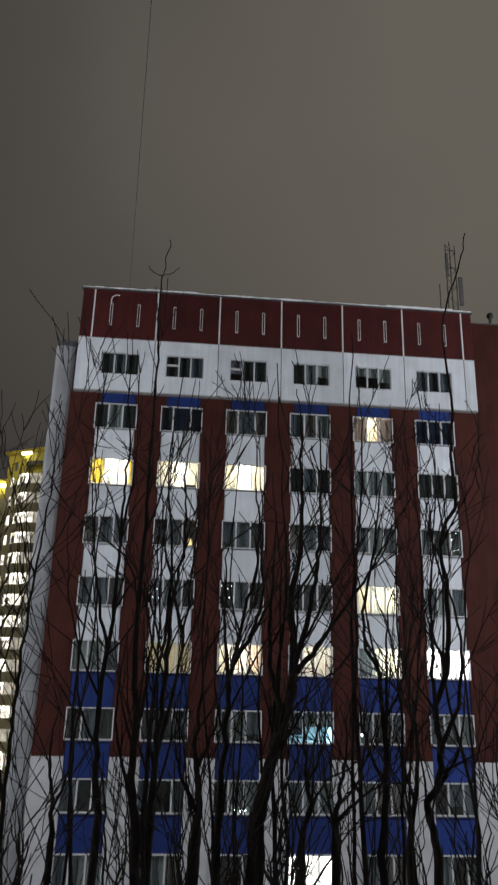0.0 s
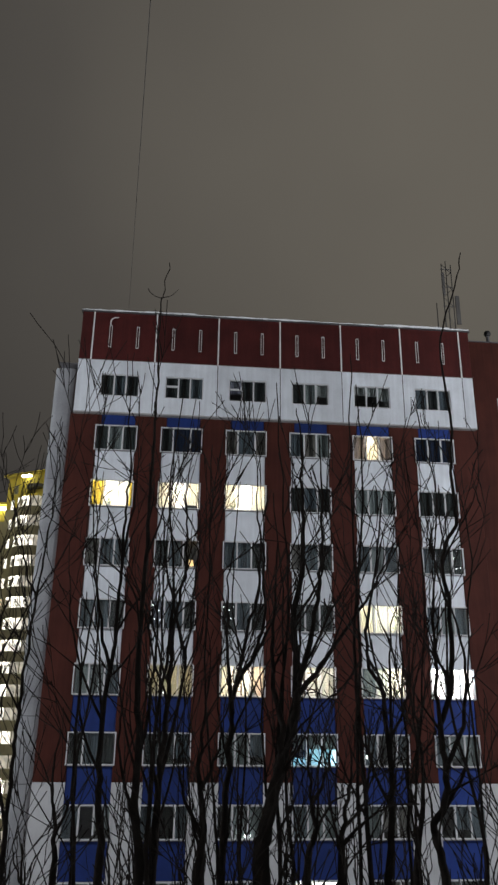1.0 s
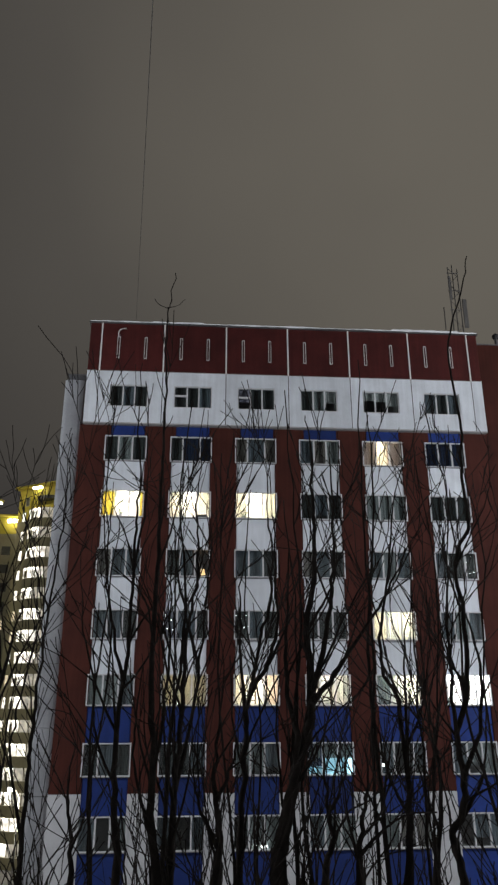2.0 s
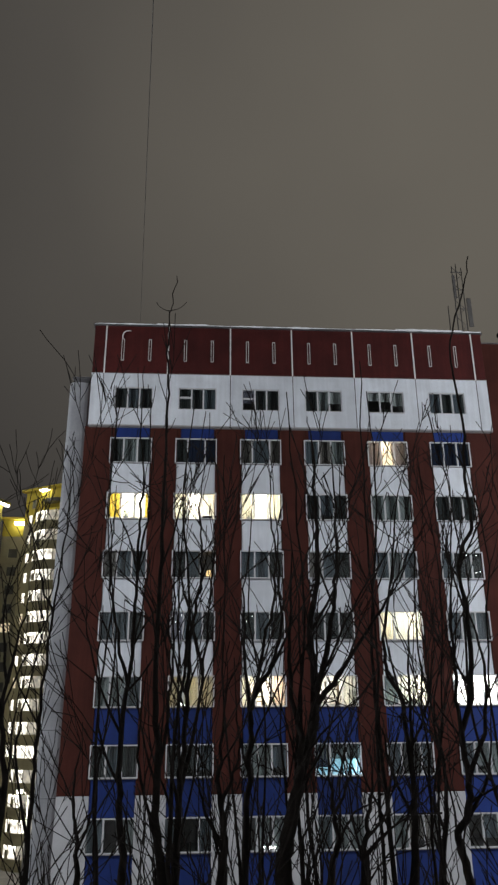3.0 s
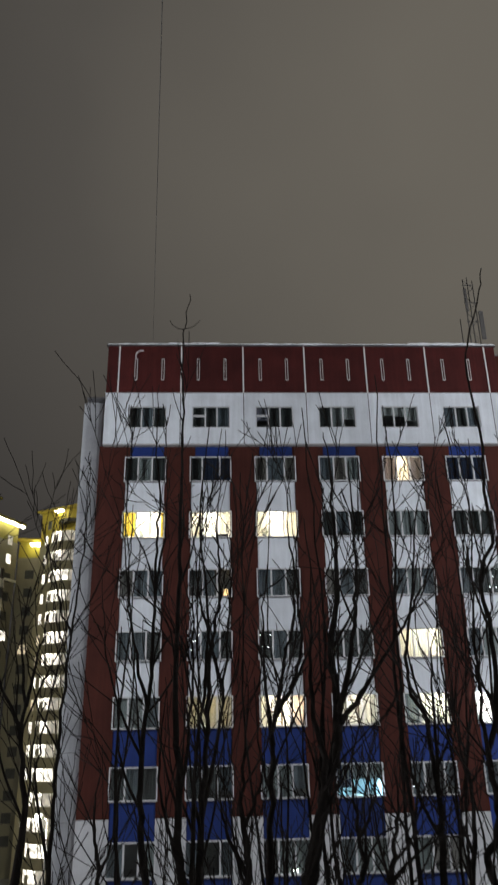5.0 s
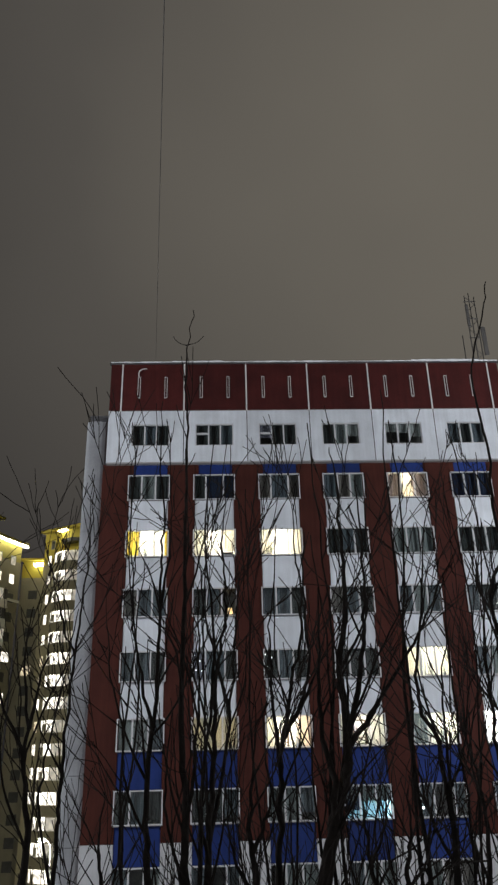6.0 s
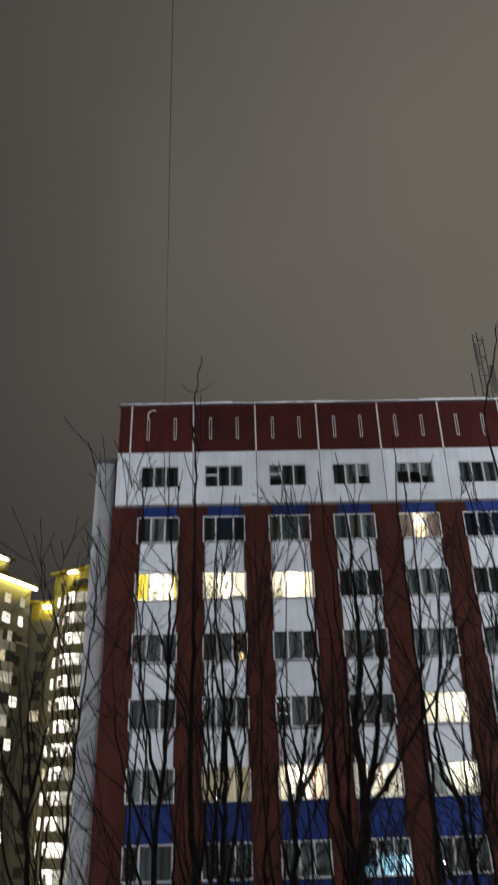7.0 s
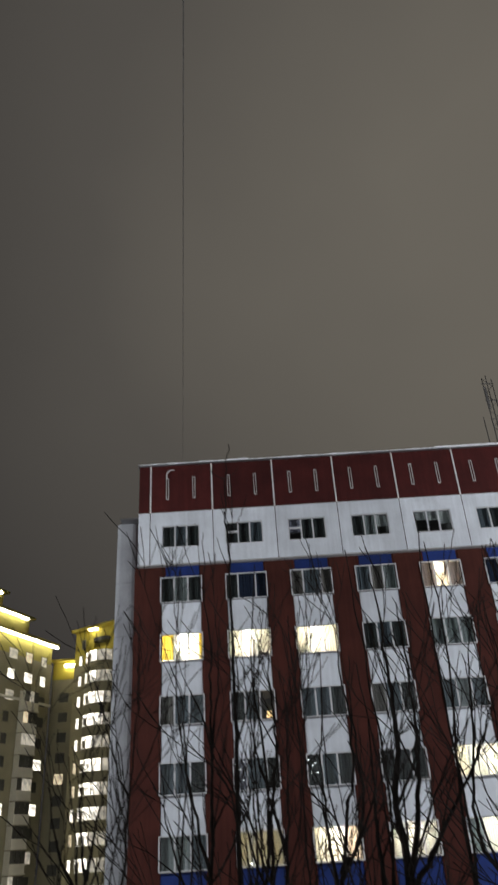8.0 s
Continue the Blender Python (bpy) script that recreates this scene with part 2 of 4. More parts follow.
# ---------------- the twelve-storey block ----------------
BAY, STOREY = 3.2, 2.8
WIN_L, WIN_R, WIN_H = 0.50, 2.55, 1.31
THICK = 0.3
SILL = [1.9 + STOREY * k for k in range(8)]          # sills of the eight lower floors, from the ground up
LEFT, RIGHT = -0.78, 19.72
BAND_Y, BAND_Z0, BAND_Z1 = -0.29, 23.4, 26.17
ROOF_Z = 29.02

block_house = thing("apartment_building", pose(0, 0, 0), "twelve-storey panel block with dark red piers, white and blue panels", "building")

# walls behind the facade close the block
part("side_wall", block(LEFT, LEFT + 0.3, THICK, 12, GROUND, BAND_Z0), RED, block_house, "dark red end wall")
part("back_wall", block(LEFT, 34, 11.7, 12, GROUND, 28.3), CONCRETE, block_house)
part("roof", block(-0.53, RIGHT - 0.05, 0.1, 12, 28.45, 28.6), ROOFING, block_house)

# red piers between the window columns, white below the second storey
PIER_FOOT = 6.85
for k in range(7):
    x0 = LEFT if k == 0 else BAY * (k - 1) + 2.48
    x1 = RIGHT if k == 6 else BAY * k + 0.57
    part("pier", block(x0, x1, 0, THICK, PIER_FOOT, BAND_Z0, bevel=0.015), RED, block_house)
    part("base_panel", block(x0, x1, 0.01, THICK, GROUND, PIER_FOOT - 0.01, bevel=0.015), BASE_WHITE, block_house, "grey-white panel")

# panels under and over the windows
for col in range(6):
    x0, x1 = BAY * col + 0.575, BAY * col + 2.475
    for row, sill in enumerate(SILL):
        low = SILL[0] - STOREY + WIN_H if row == 0 else SILL[row - 1] + WIN_H
        blue = row in (1, 2, 3)
        part("spandrel_panel", block(x0, x1, 0.05, THICK, low + 0.004, sill - 0.004, bevel=0.012),
             BLUE if blue else (BASE_WHITE if row == 0 else WHITE), block_house, "blue panel" if blue else "white panel")
    for k in range(1, 4):
        sill = SILL[0] - STOREY * k
        part("spandrel_panel", block(x0, x1, 0.05, THICK, GROUND if k == 3 else sill - STOREY + WIN_H + 0.004, sill - 0.004, bevel=0.012), BASE_WHITE, block_house, "grey-white panel")
    part("spandrel_panel", block(x0 + 0.18, x1 - 0.06, 0.05, THICK, SILL[7] + WIN_H + 0.004, BAND_Z0, bevel=0.012), BLUE, block_house, "blue panel")
    for a, b in ((x0, x0 + 0.175), (x1 - 0.055, x1)):
        part("filler_panel", block(a, b, 0.03, THICK, SILL[7] + WIN_H + 0.004, BAND_Z0), RED, block_house)

# the white band of the top floor, standing forward, and the red attic over it
BW_L, BW_R, BW_Z0, BW_Z1 = 0.60, 2.50, 24.26, 25.46
part("band_soffit", block(-0.6, RIGHT + 0.05, BAND_Y, 0.0, BAND_Z0 - 0.06, BAND_Z0 - 0.004), CONCRETE, block_house)
EDGES = [-0.62] + [BAY * k for k in range(7)] + [19.78]
for k in range(8):
    x0, x1 = EDGES[k] + 0.02, EDGES[k + 1] - 0.02
    if 1 <= k <= 6:
        c = BAY * (k - 1)
        pieces = [(x0, c + BW_L, BAND_Z0, BAND_Z1), (c + BW_R, x1, BAND_Z0, BAND_Z1),
                  (c + BW_L, c + BW_R, BAND_Z0, BW_Z0), (c + BW_L, c + BW_R, BW_Z1, BAND_Z1)]
    else:
        pieces = [(x0, x1, BAND_Z0, BAND_Z1)]
    pb = bmesh.new()
    for a, b, lo, hi in pieces:
        box(pb, a, b, BAND_Y, 0.0, lo, hi)
    bmesh.ops.remove_doubles(pb, verts=pb.verts, dist=0.0005)
    part("band_panel", pb, WHITE, block_house, "white panel")
    part("attic_panel", block(x0, x1, BAND_Y + 0.015, 0.1, BAND_Z1 + 0.03, ROOF_Z - 0.12, bevel=0.015), ATTIC_RED, block_house, "dark red panel")
for k in range(7):
    x = BAY * k
    part("joint_strip", block(x - 0.036, x + 0.036, BAND_Y - 0.012, BAND_Y + 0.06, BAND_Z1 + 0.03, ROOF_Z - 0.1), JOINT_WHITE, block_house, "white joint strip")
    part("joint_strip", block(x - 0.02, x + 0.02, BAND_Y + 0.006, 0.0, BAND_Z0, BAND_Z1), JOINT_DARK, block_house, "dark joint")
part("band_ledge", block(EDGES[0], EDGES[8], BAND_Y - 0.02, 0.0, BAND_Z1, BAND_Z1 + 0.028), CONCRETE, block_house)
part("attic_backing", block(EDGES[0] + 0.03, EDGES[8] - 0.03, 0.1, 0.3, BAND_Z1 + 0.03, ROOF_Z - 0.13), RED, block_house)
for x0, x1 in ((EDGES[0], EDGES[0] + 0.25), (EDGES[8] - 0.25, EDGES[8])):
    part("attic_side", block(x0 + 0.02, x1 - 0.02, 0.3, 12, BAND_Z0, ROOF_Z - 0.13), RED, block_house)

# vent slots in the attic, two a bay, each in a white surround
slot_frame = mesh_of("vent_surround", ring(0.14, 1.22, 0.026, -0.03, 0.02, x=-0.07), JOINT_WHITE)
slot_hole = mesh_of("vent_slot", block(-0.044, 0.044, -0.012, 0.015, 0.03, 1.19), SLOT)
for k in range(6):
    for dx in (0.88, 2.26):
        v = part("attic_vent", slot_frame, None, block_house, "white-framed slot vent")
        v.location = (BAY * k + dx, BAND_Y + 0.012, 26.92)
        part("slot", slot_hole, None, v, "dark slot")

# parapet cap with ragged snow on it
part("parapet_cap", block(EDGES[0] - 0.06, EDGES[8] + 0.06, BAND_Y - 0.06, 0.3, ROOF_Z - 0.118, ROOF_Z - 0.05), METAL, block_house, "tin parapet cap")
rng = random.Random(5)
xs = np.arange(EDGES[0], EDGES[8], 0.12)
sn = bmesh.new()
rows_v = []
for x in xs:
    n1 = noise.noise((x * 0.45, 3.1, 0)) + 0.4 * noise.noise((x * 2.1, 1.0, 0))
    deep = max(0.035, 0.055 + 0.12 * n1 + (0.09 if 2.6 < x < 5.2 or 15.2 < x < 18.8 else 0.0))
    sag = 0.08 * max(0, n1)
    z = ROOF_Z - 0.05
    rows_v.append([sn.verts.new((x, BAND_Y - 0.07, z - sag)), sn.verts.new((x, BAND_Y - 0.09, z + deep * 0.6)),
                   sn.verts.new((x, BAND_Y + 0.02, z + deep)), sn.verts.new((x, 0.28, z + deep)), sn.verts.new((x, 0.3, z))])
for a, b in zip(rows_v, rows_v[1:]):
    for k in range(4):
        sn.faces.new((a[k], b[k], b[k + 1], a[k + 1]))
snow_cap = tagged(new("snow_ridge", mesh_of("snow_ridge", sn, SNOW)), "ragged ridge of snow lying along the parapet", "snow")

# ---------------- windows ----------------
def frame_mesh(w, h, t=0.05, mat=None, front=-0.06, back=0.05):
    """A frame as one ring."""
    return mesh_of("window", ring(w, h, t, front, back), mat or FRAME)


def room_mesh(w, h, mat):
    """A room behind a window: floor, ceiling, side and back walls, open to the glass."""
    bm = bmesh.new()
    d, y, a, b = 2.2, 0.052, 0.085, w - 0.085
    p = [bm.verts.new(v) for v in ((a, y, 0), (b, y, 0), (b, y, h), (a, y, h), (a, d, 0), (b, d, 0), (b, d, h), (a, d, h))]
    for q in ((0, 4, 5, 1), (3, 2, 6, 7), (0, 3, 7, 4), (1, 5, 6, 2), (4, 7, 6, 5)):
        bm.faces.new([p[i] for i in q])
    return mesh_of("room", bm, mat)


def curtain_mesh(w, h, mat, folds):
    bm = bmesh.new()
    cols = max(6, int(folds * 6))
    rows = []
    for k in range(cols + 1):
        f = k / cols
        y = 0.16 + 0.016 * math.sin(f * folds * 2 * math.pi) + 0.008 * math.sin(f * folds * 5.1)
        rows.append((bm.verts.new((f * w, y, 0.0)), bm.verts.new((f * w, y, h))))
    for a, b in zip(rows, rows[1:]):
        bm.faces.new((a[0], b[0], b[1], a[1]))
    return mesh_of("curtain", bm, mat)


BARS = {"even": (0.33, 0.66), "wide": (0.30, 0.72), "left": (0.36, 0.66), "band": (0.345, 0.655)}
SHARED = {}


def shared(key, make):
    if key not in SHARED:
        SHARED[key] = make()
    return SHARED[key]


def add_window(owner, x, y, z, w, h, bars, curtains=(), light=None, sill=True, room=None):
    """bars: a kind of BARS; curtains: (first fraction, last fraction, cloth, lowest fraction); light: watts, colour and place in the room."""
    win = part("window", shared(("f", w, h), lambda: frame_mesh(w, h)), None, owner)
    win.location = (x, y, z)
    for f in BARS[bars]:
        bar = part("mullion", shared(("m", h), lambda: mesh_of("mullion", block(-0.036, 0.036, -0.055, 0.05, 0.05, h - 0.05, bevel=0.008), FRAME)), None, win)
        bar.location.x = f * w
    cuts = (0.03 / w,) + BARS[bars] + (1 - 0.03 / w,)
    for a, b in zip(cuts, cuts[1:]):
        pane = part("pane", shared(("p", a, b, w, h), lambda: mesh_of("pane", block(a * w + 0.03, b * w - 0.03, -0.008, 0.0, 0.05, h - 0.05), GLASS)), None, win)
        pane.visible_shadow = False
    if sill:
        part("sill", shared(("s", w), lambda: mesh_of("sill", block(0.04, w - 0.04, -0.10, 0.0, -0.03, -0.004, bevel=0.006), METAL)), None, win)
    # rooms without a strong lamp get the darkened wall copy
    mat = room or (ROOM if light and light[0] > 20 else ROOM_SHADED)
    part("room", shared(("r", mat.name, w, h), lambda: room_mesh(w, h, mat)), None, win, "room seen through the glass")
    for a, b, cloth, low in curtains:
        c = part("curtain", shared(("c", a, b, cloth.name, low, w, h), lambda: curtain_mesh((b - a) * w, h * (1 - low) - 0.03, cloth, 3 + 7 * (b - a))), None, win, cloth.name.replace("_", " "))
        c.location = (a * w, 0, low * h + 0.01)
    if light:
        watts, colour, (fx, fy, fz) = light
        lamp("room_light", (x + fx * w, y + fy, z + fz * h), watts, colour, 0.12)
    return win


WARM, NEUTRAL, COOL = (1.0, 0.78, 0.48), (1.0, 0.91, 0.78), (0.96, 0.98, 1.0)
MIDDLE = (0.5, 1.1, 0.78)
T, C, Y, P, G = TULLE, CREAM, YELLOW_CLOTH, PINK_CLOTH, GREY_CLOTH
S, D, N, L = SLATE_CLOTH, UNLIT_PANE_CLOTH, NAVY_CLOTH, LILAC_CLOTH
# what stands behind the glass, by (row from the top of the lower floors, column);
# D is a dark sheet for panes that are only unlit
INSIDE = {
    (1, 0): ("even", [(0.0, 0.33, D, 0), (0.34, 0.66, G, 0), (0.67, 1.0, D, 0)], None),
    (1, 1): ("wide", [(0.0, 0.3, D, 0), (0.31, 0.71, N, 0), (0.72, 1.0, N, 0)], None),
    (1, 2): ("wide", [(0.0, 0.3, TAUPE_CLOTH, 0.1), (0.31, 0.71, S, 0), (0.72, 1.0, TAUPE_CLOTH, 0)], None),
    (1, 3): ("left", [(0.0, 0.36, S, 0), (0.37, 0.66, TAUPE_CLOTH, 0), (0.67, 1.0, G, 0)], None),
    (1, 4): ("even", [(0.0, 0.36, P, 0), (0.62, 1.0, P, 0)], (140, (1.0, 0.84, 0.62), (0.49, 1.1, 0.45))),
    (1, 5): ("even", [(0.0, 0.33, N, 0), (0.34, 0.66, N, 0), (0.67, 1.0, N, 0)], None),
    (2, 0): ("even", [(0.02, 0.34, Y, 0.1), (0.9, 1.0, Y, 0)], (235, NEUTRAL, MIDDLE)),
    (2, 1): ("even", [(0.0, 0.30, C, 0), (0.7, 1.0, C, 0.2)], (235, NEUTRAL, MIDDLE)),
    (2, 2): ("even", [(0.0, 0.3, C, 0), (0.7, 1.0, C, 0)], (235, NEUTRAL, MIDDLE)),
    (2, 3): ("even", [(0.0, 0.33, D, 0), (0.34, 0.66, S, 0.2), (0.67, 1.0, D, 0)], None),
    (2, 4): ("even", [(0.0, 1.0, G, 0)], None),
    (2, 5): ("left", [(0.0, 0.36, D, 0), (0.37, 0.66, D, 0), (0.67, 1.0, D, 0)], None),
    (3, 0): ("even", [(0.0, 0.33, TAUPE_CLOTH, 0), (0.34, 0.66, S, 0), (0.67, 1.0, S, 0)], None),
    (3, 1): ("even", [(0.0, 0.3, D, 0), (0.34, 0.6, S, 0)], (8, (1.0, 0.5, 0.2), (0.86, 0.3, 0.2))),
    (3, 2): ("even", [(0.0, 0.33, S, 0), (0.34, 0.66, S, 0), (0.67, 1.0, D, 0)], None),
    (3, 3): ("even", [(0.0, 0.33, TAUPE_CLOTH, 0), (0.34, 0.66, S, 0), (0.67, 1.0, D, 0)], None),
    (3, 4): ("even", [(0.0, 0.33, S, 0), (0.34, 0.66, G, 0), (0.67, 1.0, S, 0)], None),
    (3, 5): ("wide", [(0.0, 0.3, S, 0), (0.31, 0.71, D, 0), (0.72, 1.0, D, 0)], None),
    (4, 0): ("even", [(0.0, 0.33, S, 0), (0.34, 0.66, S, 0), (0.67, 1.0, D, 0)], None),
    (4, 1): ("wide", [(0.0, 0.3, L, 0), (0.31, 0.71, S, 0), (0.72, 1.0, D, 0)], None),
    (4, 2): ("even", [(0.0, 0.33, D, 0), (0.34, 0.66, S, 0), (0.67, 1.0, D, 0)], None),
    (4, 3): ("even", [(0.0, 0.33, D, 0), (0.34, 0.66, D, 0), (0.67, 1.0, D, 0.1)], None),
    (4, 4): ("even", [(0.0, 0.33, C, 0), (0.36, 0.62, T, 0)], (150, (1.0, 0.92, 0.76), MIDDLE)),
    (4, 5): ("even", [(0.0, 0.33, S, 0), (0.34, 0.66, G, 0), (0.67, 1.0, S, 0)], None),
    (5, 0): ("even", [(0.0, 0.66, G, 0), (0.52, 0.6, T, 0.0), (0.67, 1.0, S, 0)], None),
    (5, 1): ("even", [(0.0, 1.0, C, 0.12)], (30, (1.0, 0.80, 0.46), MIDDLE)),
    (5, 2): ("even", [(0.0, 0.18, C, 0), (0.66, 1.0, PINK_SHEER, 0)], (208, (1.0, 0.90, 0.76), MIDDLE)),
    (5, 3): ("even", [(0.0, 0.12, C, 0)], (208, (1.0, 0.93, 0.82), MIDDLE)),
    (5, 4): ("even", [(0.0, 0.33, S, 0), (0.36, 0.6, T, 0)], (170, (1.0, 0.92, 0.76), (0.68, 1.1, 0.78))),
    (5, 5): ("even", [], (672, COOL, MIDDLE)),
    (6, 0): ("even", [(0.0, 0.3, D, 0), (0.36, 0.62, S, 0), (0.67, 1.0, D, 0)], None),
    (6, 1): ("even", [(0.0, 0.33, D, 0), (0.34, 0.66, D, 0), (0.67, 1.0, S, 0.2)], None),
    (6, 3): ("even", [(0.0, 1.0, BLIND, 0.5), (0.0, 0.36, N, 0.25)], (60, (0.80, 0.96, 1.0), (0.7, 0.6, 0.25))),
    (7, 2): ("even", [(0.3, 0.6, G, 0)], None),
    (8, 3): ("even", [(0.0, 0.12, T, 0)], (416, COOL, MIDDLE)),
}


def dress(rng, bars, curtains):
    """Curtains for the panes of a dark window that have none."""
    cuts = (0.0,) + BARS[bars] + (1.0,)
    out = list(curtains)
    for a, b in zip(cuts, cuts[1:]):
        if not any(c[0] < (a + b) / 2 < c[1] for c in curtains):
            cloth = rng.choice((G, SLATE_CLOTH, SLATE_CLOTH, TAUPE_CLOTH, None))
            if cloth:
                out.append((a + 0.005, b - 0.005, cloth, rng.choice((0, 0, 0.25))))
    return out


rng = random.Random(11)
W = WIN_R - WIN_L
for row in range(1, 12):
    for col in range(6):
        bars, curtains, light = INSIDE.get((row, col), (rng.choice(("even", "wide", "left")), [], None))
        if not light:
            curtains = dress(rng, bars, curtains)
        add_window(block_house, BAY * col + WIN_L, 0.0, SILL[0] + STOREY * (8 - row), W, WIN_H, bars, curtains, light, room=ROOM_COOL if (row, col) == (6, 3) else None)
third = ((0.0, 0.34), (0.35, 0.65), (0.66, 1.0))
# the third window's lilac sheet stands for a bluish reflection on its glass
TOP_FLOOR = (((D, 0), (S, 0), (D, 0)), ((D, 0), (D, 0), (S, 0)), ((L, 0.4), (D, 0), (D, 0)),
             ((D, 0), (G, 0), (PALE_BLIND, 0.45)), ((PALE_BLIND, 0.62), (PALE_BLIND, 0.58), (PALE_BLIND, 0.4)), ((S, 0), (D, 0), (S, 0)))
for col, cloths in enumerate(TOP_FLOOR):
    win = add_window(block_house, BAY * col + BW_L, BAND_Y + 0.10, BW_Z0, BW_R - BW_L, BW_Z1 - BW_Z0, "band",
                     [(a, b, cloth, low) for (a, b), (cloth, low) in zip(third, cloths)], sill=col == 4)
    if col in (1, 2):
        part("transom", block(0.05, 0.62, -0.05, 0.04, 0.62, 0.72, bevel=0.008), FRAME, win)

# bent pipe by the first attic vent
pv, pf = [], []
tube(pv, pf, [Vector((0.86, BAND_Y - 0.03, 28.1)), Vector((0.84, BAND_Y - 0.07, 28.3)), Vector((0.9, BAND_Y - 0.1, 28.46)), Vector((1.04, BAND_Y - 0.1, 28.56)), Vector((1.25, BAND_Y - 0.04, 28.6))], [0.03] * 5, 8)
part("bent_pipe", tube_mesh("bent_pipe", pv, pf, JOINT_WHITE), None, block_house, "pale bent pipe")


def houseplant(x, z, y=0.1, size=0.5, seed=1):
    """A potted plant on an inner sill: a tapered pot and folded leaves."""
    rng = random.Random(seed)
    h = thing("houseplant", pose(x, y, z), "leafy potted houseplant on a window sill", "plant")
    bm = bmesh.new()
    bmesh.ops.create_cone(bm, cap_ends=True, segments=12, radius1=0.07, radius2=0.1, depth=0.16, matrix=Matrix.Translation((0, 0, 0.08)))
    part("pot", bm, CONCRETE, h)
    bm = bmesh.new()
    for k in range(26):
        a, up, r = rng.uniform(0, 6.283), rng.uniform(0.2, 0.2 + size), rng.uniform(0.05, 0.22)
        c = Vector((math.cos(a) * r, math.sin(a) * r * 0.4, up))
        d = Vector((math.cos(a), math.sin(a) * 0.4, rng.uniform(-0.3, 0.6))).normalized() * rng.uniform(0.05, 0.1)
        w = d.cross(Vector((0, 0, 1))).normalized() * 0.03
        q = [bm.verts.new(v) for v in (c - d, c + w + Vector((0, 0, 0.015)), c + d, c - w + Vector((0, 0, 0.015)))]
        bm.faces.new(q)
        bm.faces.new([bm.verts.new(v) for v in (Vector((0, 0, 0.15)), Vector((0.006, 0, 0.15)), c)])
    part("foliage", bm, LEAF, h)


houseplant(BAY * 4 + WIN_L + 1.72, SILL[4] + 0.01, size=0.62, seed=2)
houseplant(BAY * 4 + WIN_L + 1.35, SILL[3] + 0.01, size=0.8, seed=3)
houseplant(WIN_L + 0.95, SILL[6] + 0.01, size=0.2, seed=4)
houseplant(BAY * 2 + WIN_L + 0.42, SILL[6] + 0.01, size=0.25, seed=5)
houseplant(BAY * 2 + WIN_L + 1.5, SILL[3] + 0.01, size=0.35, seed=6)

# small bare bulbs seen through two windows
def bulb(x, y, z, r, strength):
    b = thing("hanging_bulb", pose(x, y, z), "small bare glowing bulb on a short cord", "lamp", "bare bulbs")
    bm = bmesh.new()
    bmesh.ops.create_uvsphere(bm, u_segments=12, v_segments=8, radius=r)
    part("glass", bm, glow_material("bulb_glow", (1.0, 0.98, 0.95), strength), b)
    part("cord", block(-0.006, 0.006, -0.006, 0.006, r * 0.9, 0.35), JOINT_DARK, b)


bulb(BAY * 2 + WIN_L + 0.95, 0.12, SILL[1] + 0.14, 0.05, 12)
bulb(BAY * 2 + WIN_L + 1.25, 0.12, SILL[1] + 0.12, 0.06, 14)
bulb(BAY * 2 + WIN_L + 1.42, 0.12, SILL[1] + 0.13, 0.045, 12)
bulb(BAY * 4 + WIN_L + 0.14, 0.12, SILL[2] + 0.38, 0.06, 10)
# a bulb added outside the glass to stand for the room lamp's glare
bulb(BAY * 5 + WIN_L + 0.14, -0.12, SILL[3] + 1.2, 0.07, 40)

# a box on a sill, a bedside lamp and a tall white bottle
crate = thing("storage_box", pose(BAY + WIN_L + 1.62, 0.22, SILL[6] + 0.01), "dark cardboard box standing on a window sill", "box")
part("body", block(-0.26, 0.26, -0.1, 0.12, 0, 0.2, bevel=0.01), JOINT_DARK, crate)
part("flap", block(-0.25, 0.25, -0.16, -0.101, 0.17, 0.19), JOINT_DARK, crate)
bedside = thing("table_lamp", pose(BAY + WIN_L + 1.74, 0.3, SILL[5] + 0.01), "small glowing orange table lamp by the window", "lamp")
bm = bmesh.new()
bmesh.ops.create_cone(bm, cap_ends=True, segments=14, radius1=0.07, radius2=0.03, depth=0.14, matrix=Matrix.Translation((0, 0, 0.07)))
part("foot", bm, CONCRETE, bedside)
bm = bmesh.new()
bmesh.ops.create_cone(bm, cap_ends=False, segments=18, radius1=0.14, radius2=0.1, depth=0.24, matrix=Matrix.Translation((0, 0, 0.28)))
part("shade", bm, glow_material("lamp_shade_glow", (1.0, 0.62, 0.25), 1.6), bedside, "glowing orange shade")
bottle = thing("bottle", pose(WIN_L + 1.13, 0.2, SILL[3] + 0.01), "tall white bottle standing on a window sill", "bottle")
bm = bmesh.new()
bmesh.ops.create_cone(bm, cap_ends=True, segments=14, radius1=0.08, radius2=0.07, depth=0.5, matrix=Matrix.Translation((0, 0, 0.25)))
part("body", bm, FRAME, bottle)
bm = bmesh.new()
bmesh.ops.create_cone(bm, cap_ends=True, segments=12, radius1=0.07, radius2=0.03, depth=0.14, matrix=Matrix.Translation((0, 0, 0.57)))
part("neck", bm, FRAME, bottle)

# shelving and a tall plant seen in two lit rooms
def shelf_unit(x, z, w, h):
    u = thing("shelf_unit", pose(x, 0.9, z), "dark wooden open shelf unit in a lit room", "shelf")
    for dx in (0.0, w):
        part("side", block(dx - 0.03, dx + 0.03, 0, 0.3, 0, h), WOOD, u)
    for k in range(3):
        part("shelf", block(0.03, w - 0.03, 0, 0.3, h * (0.3 + 0.34 * k), h * (0.3 + 0.34 * k) + 0.045), WOOD, u)


